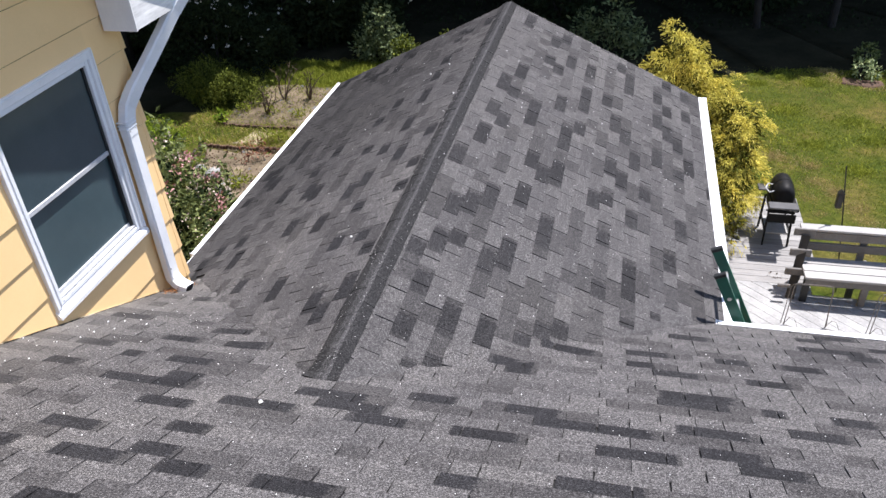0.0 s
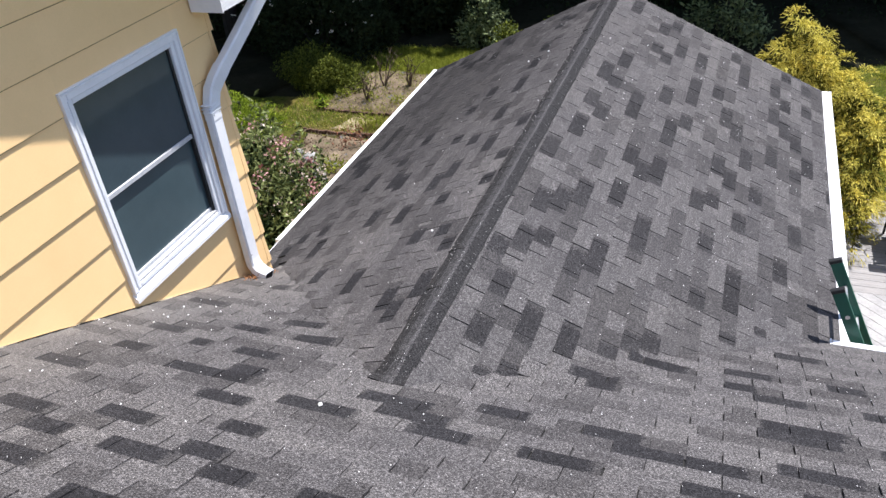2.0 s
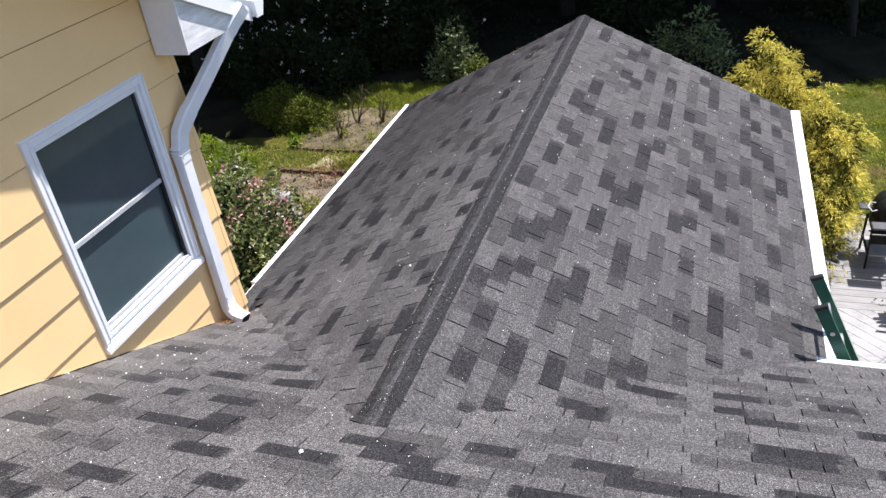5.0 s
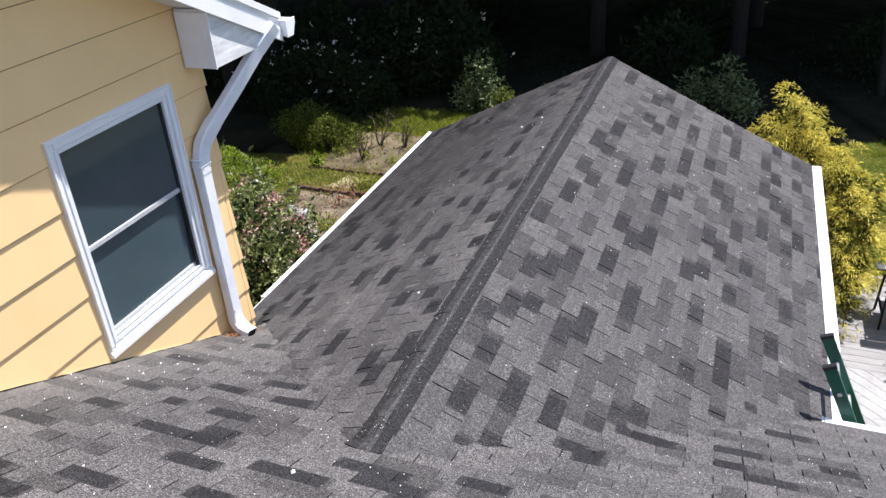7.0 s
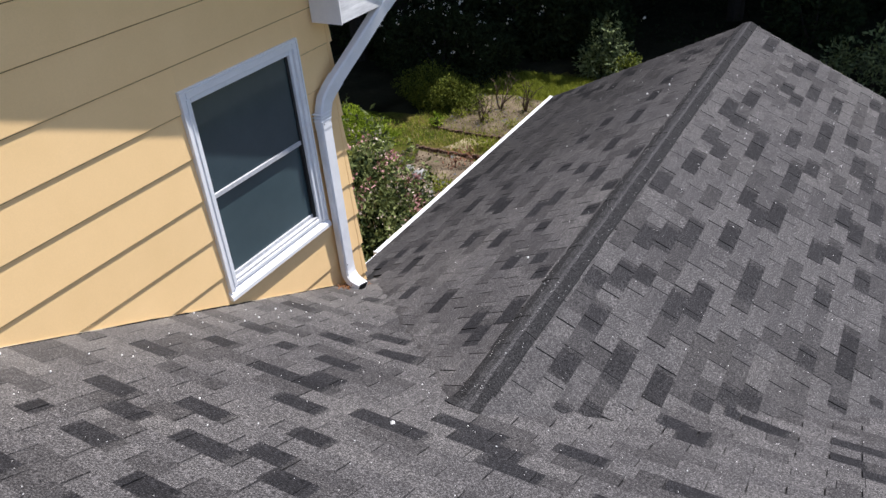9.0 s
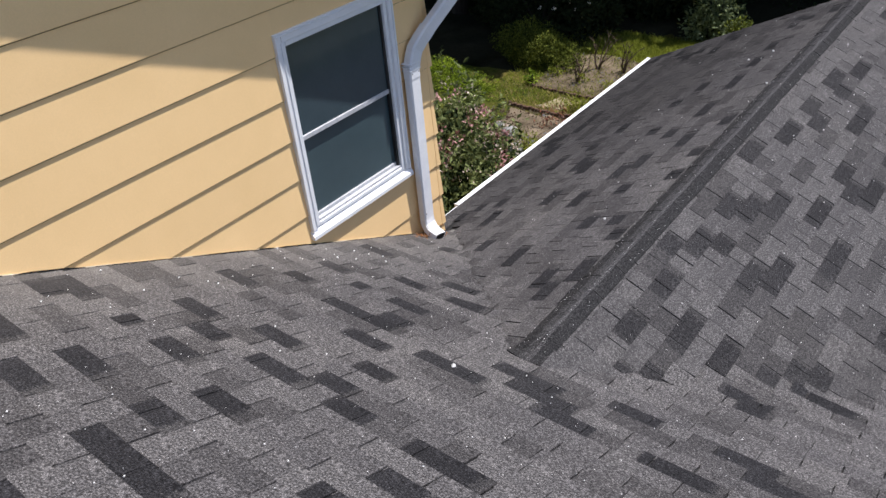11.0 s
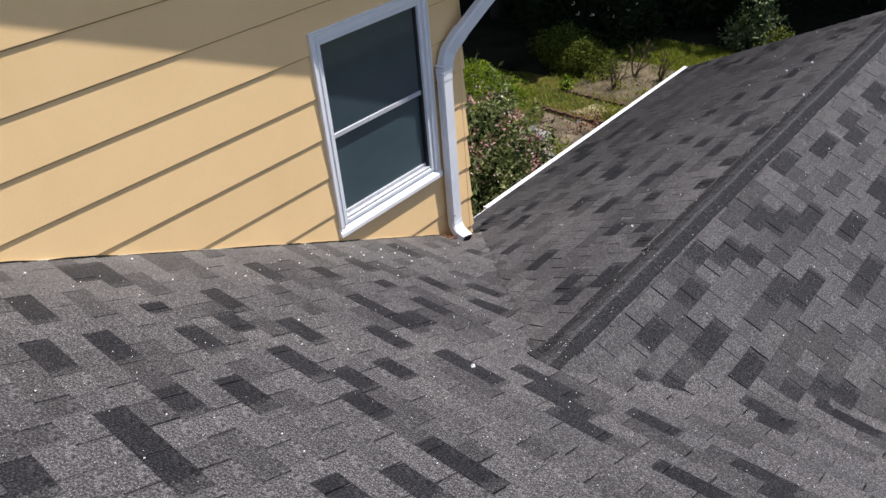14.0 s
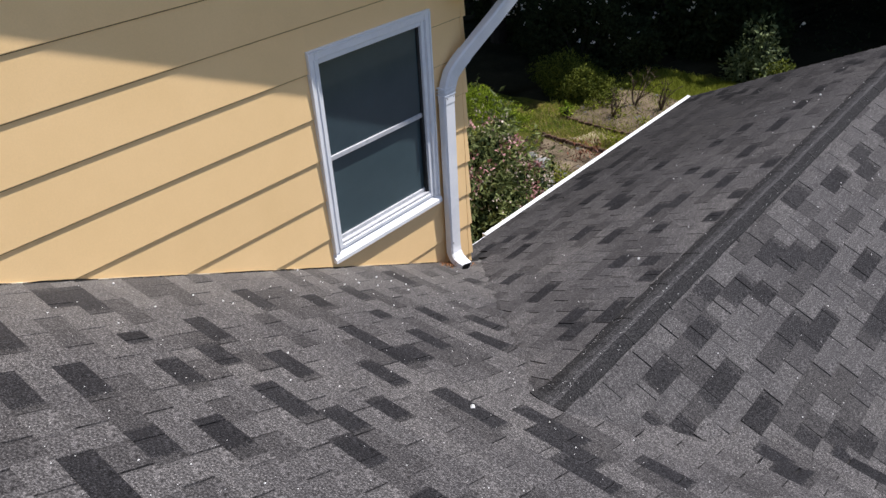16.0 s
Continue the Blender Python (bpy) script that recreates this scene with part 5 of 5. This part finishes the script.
per = 24
way = np.repeat(d * np.array([0.8, 0.8, 0.4]) + np.array([0, 0, 0.75]), per, 0)
along = np.tile(np.linspace(-0.22, 0.2, per), len(c))[:, None]
leaves("foliage", np.repeat(c, per, 0) + way * along + r8.normal(0, 0.03, (len(way), 3)), way * 0.4, 0.095, FLOWER_LEAF, bb, slim=0.42, droop=0.15, seed=42, jitter=0.8)
# inner leaves carry the shade of the gaps in their colour
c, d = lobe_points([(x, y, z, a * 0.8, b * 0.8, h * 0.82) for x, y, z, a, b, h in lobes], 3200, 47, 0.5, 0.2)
leaves("inner_foliage", c, d, 0.11, SHADE_LEAF, bb, "inner leaves darkened for shaded gaps", slim=0.45, seed=48)


def heads(lobes, count, per, spread, seed):
    c, d = lobe_points(lobes, count * 3, seed, 0.05, 0.14)
    m = d[:, 2] > 0.12
    c, d = c[m][:count], d[m][:count]
    r = np.random.default_rng(seed + 1)
    return np.repeat(c, per, 0) + r.normal(0, spread, (len(c) * per, 3)), np.repeat(d, per, 0)


c, d = heads([(x, y, z + 0.06, a, b, h) for x, y, z, a, b, h in lobes], 36, 28, 0.045, 43)
leaves("blossom", c, d, 0.045, PINK, bb, "dusty pink flower heads", slim=0.8, seed=44)
c, d = heads([(x, y, z + 0.06, a, b, h) for x, y, z, a, b, h in lobes], 120, 9, 0.032, 45)
tagged(leaves("faded_bloom", c, d, 0.035, PALE, bb, slim=0.8, seed=46), "faded pale flower heads", kind="stuff")

# low juniper
jn = thing("juniper", "low bright green spreading juniper", "shrub")
lobes = [(-6.75, 9.95, 0.1, 0.85, 0.55, 0.37), (-5.85, 9.75, 0.05, 0.66, 0.42, 0.27), (-7.5, 10.0, 0.1, 0.7, 0.55, 0.33)]
part("stem", sweep([(-6.5, 10, -0.05), (-6.5, 9.95, 0.4)], [0.05, 0.03], 6), BARK, jn)
c, d = lobe_points(lobes, 13000, 51, 0.35, 0.3)
leaves("foliage", c, d, 0.06, JUNIPER, jn, slim=0.25, seed=52, jitter=0.6)


def mound(name, label, lobes, count, size, material, seed, slim=0.5, shell=0.4):
    t = thing(name, label, "shrub")
    x, y, z, rx, ry, rz = lobes[0]
    stems([(x - rx * 0.4, y, z + rz * 0.4), (x + rx * 0.4, y - ry * 0.3, z + rz * 0.4), (x, y + ry * 0.3, z + rz * 0.5)], (x, y, -0.05), 0.035, t, seed=seed)
    c, d = lobe_points(lobes, count, seed, shell, 0.16)
    c, d = c[c[:, 2] > 0.02], d[c[:, 2] > 0.02]
    leaves("foliage", c, d, size, material, t, slim=slim, seed=seed + 1)
    return t


mound("azalea", "rounded green azalea mound, half in shade", [(-5.35, 12.0, 0.2, 0.85, 0.6, 0.46), (-4.85, 11.85, 0.18, 0.5, 0.45, 0.36), (-6.0, 12.35, 0.28, 0.8, 0.66, 0.48), (-5.2, 11.75, 0.4, 0.42, 0.36, 0.36), (-5.75, 11.7, 0.3, 0.4, 0.36, 0.4)], 15000, 0.06, BOX_LEAF, 61, 0.45, 0.35)
dark_lobes = [(-6.6, 13.9, 0.7, 1.9, 1.0, 1.0), (-5.3, 14.3, 0.5, 0.7, 0.6, 0.7)]
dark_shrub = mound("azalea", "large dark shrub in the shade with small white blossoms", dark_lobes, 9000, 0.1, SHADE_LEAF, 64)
mound("broadleaf_shrub", "upright grey-green shrub at the wood's edge", [(-2.45, 14.9, 0.7, 0.45, 0.5, 0.85), (-2.05, 14.7, 0.35, 0.45, 0.5, 0.5), (-2.85, 14.8, 0.4, 0.35, 0.4, 0.5)], 2400, 0.1, BUTTERFLY_LEAF, 67, 0.45, 0.8)
mound("broadleaf_shrub", "low green shrub beside the wing's gable", [(-1.75, 14.5, 0.3, 0.36, 0.4, 0.46), (-0.7, 14.6, 0.45, 0.24, 0.26, 0.42)], 1000, 0.1, BOX_LEAF, 70, 0.5, 0.7)
mound("broadleaf_shrub", "loose grey-green shrub behind the wing's ridge", [(3.3, 16.0, 0.65, 0.45, 0.5, 0.8), (2.55, 16.2, 0.5, 0.45, 0.5, 0.5), (3.75, 15.7, 0.35, 0.4, 0.5, 0.5)], 1500, 0.12, BUTTERFLY_LEAF, 73, 0.42, 0.9)
mound("small_shrub", "small leafy bush on bare ground at the lawn's edge", [(8.72, 14.66, 0.26, 0.2, 0.2, 0.24), (8.9, 14.55, 0.2, 0.16, 0.15, 0.18)], 300, 0.085, LAWN_SHRUB, 76)
mound("small_shrub", "low dim bush in the shade behind the lawn", [(8.95, 15.5, 0.28, 0.25, 0.22, 0.26)], 300, 0.09, FLOWER_LEAF, 150)
mound("seedling", "small bright green seedling by the edging", [(-4.9, 10.75, 0.15, 0.11, 0.11, 0.16)], 80, 0.1, JUNIPER, 79)

c, d = heads(dark_lobes, 400, 1, 0.0, 88)
m = (d[:, 1] < 0.2) & (c[:, 2] > 0.35)
c, d = c[m][:34] + d[m][:34] * np.array([0.1, 0.12, 0.1]), d[m][:34]
c, d = np.repeat(c, 4, 0) + r8.normal(0, 0.022, (4 * len(c), 3)), np.repeat(d, 4, 0)
leaves("blossom", c, d, 0.044, WHITE_BLOOM, dark_shrub, "white blossoms", slim=0.9, seed=89)

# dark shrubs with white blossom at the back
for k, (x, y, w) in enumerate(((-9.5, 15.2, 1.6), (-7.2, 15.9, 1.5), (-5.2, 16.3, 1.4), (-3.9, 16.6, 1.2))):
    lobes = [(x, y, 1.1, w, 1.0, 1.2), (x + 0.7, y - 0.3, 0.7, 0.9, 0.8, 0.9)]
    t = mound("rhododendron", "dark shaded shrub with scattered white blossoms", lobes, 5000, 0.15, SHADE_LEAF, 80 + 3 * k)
    c, d = heads(lobes, 150, 1, 0.0, 90 + 3 * k)
    m = (d[:, 1] < 0.1) & (c[:, 2] > 0.5) & (c[:, 2] < 1.9)
    c, d = np.repeat(c[m][:9] + d[m][:9] * 0.3, 4, 0) + r8.normal(0, 0.03, (4 * len(c[m][:9]), 3)), np.repeat(d[m][:9], 4, 0)
    leaves("blossom", c, d, 0.068, WHITE_BLOOM, t, "white blossoms", slim=0.9, seed=91 + k)
    t["group"] = "white-flowering shrubs under the trees"

# bare bushes in the upper bed


def bare_bush(x, y, h, seed):
    t = thing("bare_bush", "bare twiggy rose bush in dry soil", "bush", "bare bushes in the bed")
    r = random.Random(seed)
    bm = bmesh.new()
    for i in range(6):
        a = r.uniform(0, 6.28)
        p = Vector((x, y, 0.0))
        pts, d = [p.copy()], Vector((math.cos(a) * 0.35, math.sin(a) * 0.35, 1)).normalized()
        for s in range(4):
            p = p + d * h * 0.25
            pts.append(p.copy())
            d = (d + Vector((r.uniform(-0.5, 0.5), r.uniform(-0.5, 0.5), r.uniform(-0.2, 0.3)))).normalized()
            if s > 0:
                for _ in range(2):
                    e = (d + Vector((r.uniform(-1, 1), r.uniform(-1, 1), r.uniform(-0.2, 0.6)))).normalized()
                    sweep([p, p + e * h * 0.2], [0.008, 0.003], 5, bm)
        sweep(pts, [0.02, 0.017, 0.013, 0.009, 0.004], 5, bm)
    tagged(part("branch_tangle", bm, TWIG, t), kind="stuff")
    c = np.array([[x + r.gauss(0, 0.18 * h), y + r.gauss(0, 0.18 * h), h * r.uniform(0.4, 1.0)] for _ in range(60)])
    leaves("leaves", c, np.zeros((60, 3)) + [0, 0, 0.2], 0.05, BOX_LEAF, t, seed=seed)
    return t


bare_bush(-4.05, 11.25, 0.6, 1)
bare_bush(-3.98, 12.05, 0.8, 2)
bare_bush(-3.4, 12.15, 0.65, 3)


def weed(x, y, h, material, seed, label):
    t = thing("weed", label, "weed")
    r = np.random.default_rng(seed)
    k = 60
    c = np.stack([x + r.normal(0, 0.1, k), y + r.normal(0, 0.1, k), r.uniform(0.06, h, k)], 1)
    leaves("leaves", c, np.zeros((k, 3)) + [0, 0, 0.5], 0.09, material, t, slim=0.3, seed=seed)
    part("stalk", sweep([(x, y, 0), (x + 0.02, y, h)], [0.008, 0.004], 5), TWIG, t)


for i, (x, y) in enumerate(((-3.5, 9.03), (-3.25, 9.18))):
    weed(x, y, 0.45, REDLEAF, 120 + i, "reddish dry weed in bare soil")
for i, (x, y) in enumerate(((-3.9, 11.25), (-3.3, 11.2), (-4.6, 11.3), (-3.5, 8.2), (-3.35, 8.05), (-3.2, 8.2), (-3.42, 7.95), (-3.5, 9.95), (-3.3, 10.05))):
    weed(x, y, 0.25, GRASS, 130 + i, "green weed tuft in bare soil")

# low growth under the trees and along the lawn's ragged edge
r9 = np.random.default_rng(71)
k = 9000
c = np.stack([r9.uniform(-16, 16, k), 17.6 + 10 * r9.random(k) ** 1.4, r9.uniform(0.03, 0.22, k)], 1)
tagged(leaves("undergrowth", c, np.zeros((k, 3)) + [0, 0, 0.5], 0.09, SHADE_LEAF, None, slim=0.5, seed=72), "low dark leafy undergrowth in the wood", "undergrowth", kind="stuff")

# clods and pebbles on the beds
r = random.Random(91)
for material, count, size, label in ((MULCH, 3400, 0.012, "dry clods and straw bits on the soil"), (EDGING, 1500, 0.016, "dark bark bits and dead leaves on the soil"), (STONE, 160, 0.03, "pale pebbles and flat chips on the soil")):
    kv, kf = [], []
    for i in range(count):
        x, y = r.uniform(-4.9, -1.2), r.choice((r.uniform(7.4, 9.65), r.uniform(10.98, 12.9)))
        h = size * r.uniform(0.5, 2.2) * (2.0 if i % 17 == 0 else 1.0)
        k = len(kv)
        kv += [(x + h * r.uniform(0.6, 1.4), y, 0.03), (x - h, y + h * r.uniform(0.6, 1.4), 0.03), (x - h, y - h, 0.03), (x, y, 0.05 + 0.6 * h)]
        kf += [(k, k + 1, k + 3), (k + 1, k + 2, k + 3), (k + 2, k, k + 3)]
    tagged(mesh_ob("clods", kv, kf, material), label, "soil", kind="stuff")

# rolled edging: a row of upright half logs
for x0, x1, y, seed in ((-4.8, -1.6, 10.62, 1), (-4.75, -1.6, 9.62, 2)):
    t = thing("garden_edging", "dark scalloped rolled log edging of a bed", "edging", "edgings of the garden beds")
    r = random.Random(seed)
    me = bpy.data.meshes.new("log")
    bm = bmesh.new()
    bmesh.ops.create_cone(bm, cap_ends=True, segments=8, radius1=0.036, radius2=0.034, depth=0.15)
    bm.to_mesh(me)
    bm.free()
    me.materials.append(EDGING)
    x = x0
    while x < x1:
        ob = new("log", me)
        ob.location = (x, y + 0.03 * math.sin(x * 2) + r.uniform(-0.006, 0.006), 0.005 + r.uniform(-0.012, 0.012))
        ob.parent = t
        x += 0.074

# stone by the flowering shrub
for x, y, s in ((-3.95, 8.4, 0.17), (-3.5, 7.92, 0.15), (-4.35, 8.65, 0.1), (-3.38, 7.72, 0.1)):
    bm = bmesh.new()
    bmesh.ops.create_icosphere(bm, subdivisions=2, radius=s)
    for v in bm.verts:
        v.co *= 1 + 0.25 * noise.noise(v.co * 6 + Vector((x, y, 0)))
        v.co.z *= 0.7
    bmesh.ops.translate(bm, vec=(x, y, s * 0.5), verts=bm.verts)
    tagged(part("rock", bm, STONE, smooth=False), "pale grey garden stone on the soil", "rock")

# woods: trees whose crowns shade the ground behind the garden


def tree(x, y, h, spread, low, seed, bend=None, girth=0.24):
    t = thing("tree", "tall leafy tree with a dark trunk and unseen shading crown", "tree", "trees of the wood")
    r = random.Random(seed)
    lean = bend or (r.uniform(-0.6, 0.6), r.uniform(-0.3, 0.6))
    bm = sweep([(x, y, -0.1), (x + lean[0] * 0.3, y + lean[1] * 0.3, h * 0.35), (x + lean[0], y + lean[1], h * 0.85)], [girth, girth * 0.7, girth * 0.2], 10)
    lobes = []
    for i in range(9):
        a, z = r.uniform(0, 6.28), r.uniform(low + 1.2, h - 1.5)
        q = spread * r.uniform(0.25, 0.62)
        cx, cy = x + lean[0] * 0.6 + math.cos(a) * q, y + lean[1] * 0.6 + math.sin(a) * q
        lobes.append((cx, cy, z, spread * 0.5, spread * 0.5, 1.5))
        sweep([(x + lean[0] * 0.4, y + lean[1] * 0.4, z - 1.8), (cx, cy, z - 0.3)], [0.08, 0.03], 6, bm)
    part("trunk", bm, BARK, t)
    c, d = lobe_points(lobes, 6500, seed, 0.8, 0.2)
    leaves("crown", c, d, 0.52, CROWN, t, slim=0.7, seed=seed + 1)
    return t


spots = [(-12.5, 15.0), (-8.4, 15.0), (-6.0, 17.6), (-4.6, 19.4), (-0.6, 20.4), (3.4, 20.8), (7.4, 21.8), (11.6, 22.0), (15.6, 21.8), (-16.5, 18.5), (-10.6, 21.5), (-5.8, 23.6), (-1.2, 24.6), (3.8, 24.4), (8.6, 23.4), (13.4, 23), (-14.5, 27), (-8, 29), (-2, 30), (4.5, 30), (11, 29)]
for i, (x, y) in enumerate(spots):
    tree(x, y, 12 + (i * 7 % 5), 4.6, 5.6 if y < 20.2 else 4.0, 200 + 3 * i)
# unseen trees added left of the house to cut sky light on the garden
for i, (x, y) in enumerate(((-11.5, 10.0), (-13, 5.0), (-12.5, 0.0), (-17, 9.5), (-18, 3.0))):
    tree(x, y, 13, 4.4, 2.6, 400 + 3 * i)
# unseen crowns added to cast shade over garden and lawn
tree(-9.6, 14.6, 10.5, 2.7, 5.2, 190, (6.2, 1.9))
tree(-9.4, 14.2, 10.5, 2.8, 5.2, 193)
tree(6.85, 18.0, 10.5, 2.5, 5.0, 196, (-0.9, 1.3), 0.1)
tree(8.7, 18.2, 11, 2.2, 5.4, 199, (0.8, 2.6), 0.1)
# leaf wall out of view, added to stop low sky light
lobes = [(x, 38 + 3 * math.sin(x), 4.5, 4.2, 2.5, 6.5) for x in range(-44, 45, 5)]
c, d = lobe_points(lobes, 16000, 301, 0.5, 0.2)
far = thing("far_woods", "unseen dense leaf wall that blocks low sky light", "woods", kind="stuff")
leaves("foliage", c, d, 0.9, CROWN, far, slim=0.7, seed=302)
r = random.Random(77)
for i in range(12):
    x, y = r.uniform(-9, 11), r.uniform(17, 25)
    mound("understory_shrub", "dark leafy understory shrub in deep shade", [(x, y, 0.7, 1.1, 0.9, 0.9)], 1400, 0.17, SHADE_LEAF, 320 + 3 * i)

# ---------------------------------------------------------------- small things on the roof
r = random.Random(55)
sv, sf = [], []


def grit(p, s):
    k = len(sv)
    sv.extend([(p[0] - s, p[1], p[2]), (p[0], p[1] - s, p[2]), (p[0] + s, p[1], p[2]), (p[0], p[1] + s, p[2]), (p[0], p[1], p[2] + s), (p[0], p[1], p[2] - s)])
    sf.extend([(k, k + 1, k + 4), (k + 1, k + 2, k + 4), (k + 2, k + 3, k + 4), (k + 3, k, k + 4), (k + 1, k, k + 5), (k + 2, k + 1, k + 5), (k + 3, k + 2, k + 5), (k, k + 3, k + 5)])


for i in range(900):
    s = r.choice((0.0016, 0.002, 0.0026, 0.0034, 0.0044))
    if i % 2:
        grit(on_near(r.uniform(0.05, 6), r.uniform(1.5, 7.2), 0.008), s)
    elif i % 4:
        grit(on_right(r.uniform(0.3, 6.4), r.uniform(0.1, 2.6), 0.008), s)
    elif i % 3 == 0:
        grit(on_left(r.uniform(0.3, 6.4), r.uniform(0.1, 1.6), 0.008), s)
for i in range(4):
    grit(on_near(r.uniform(0.15, 0.75), (r.uniform(-0.3, 1.1) - RIDGE_Y) * RUN, 0.009), r.choice((0.004, 0.005, 0.007)))
for i in range(12):
    grit(on_near(r.uniform(0.03, 0.5), r.uniform(2.2, 6.6), 0.009), r.choice((0.003, 0.004, 0.006)))
for i in range(520):
    x = r.uniform(-0.11, 0.07)
    grit((XR + x, r.uniform(-0.35, 5.0), ZR + 0.016 - (0.3 * abs(x) if x < 0 else 0.45 * x)), r.choice((0.0014, 0.0018, 0.0024)))
for i in range(420):
    grit(on_near(r.uniform(0.3, 4.6), r.uniform(1.2, 6.4), 0.008), r.choice((0.0016, 0.002, 0.0026)))
for i in range(260):
    grit(on_right(r.uniform(-0.1, 4.5), r.uniform(0.1, 2.3), 0.008), r.choice((0.0013, 0.0017, 0.0022)))
for x, y, g in ((0.18, -2.05, 8), (0.09, -1.51, 7), (0.43, -1.48, 6), (0.32, -1.22, 6), (0.43, -1.12, 6), (1.1, -1.22, 6), (0.36, -0.64, 6), (0.33, -0.21, 7), (0.32, -0.08, 8), (0.24, 0.15, 8), (0.39, 0.02, 6), (0.33, 0.2, 7), (0.29, 1.39, 9)):
    grit(on_near(x, (y - RIDGE_Y) * RUN, 0.009), 0.001 * g)
for u, v in ((3.75, 0.17), (4.83, 0.73), (4.9, 0.5), (1.27, 0.47)):
    grit(on_left(u, v, 0.01), 0.011)
grit(on_near(1.877, (-0.805 - RIDGE_Y) * RUN, 0.01), 0.014)
tagged(mesh_ob("grit", sv, sf, SPECK), "scattered white grit on the shingles", "grit", kind="stuff")
c = np.array([[r.uniform(0.03, 0.14), r.uniform(1.0, 1.34), 0] for _ in range(260)])
c[:, 2] = NEAR_Z - SLOPE * c[:, 1] + 0.012
deb = leaves("leaf_debris", c, np.zeros((260, 3)), 0.03, RUST, None, slim=0.25, seed=401)
tagged(deb, "rust-brown needles and dirt under the downspout", "debris", kind="stuff")
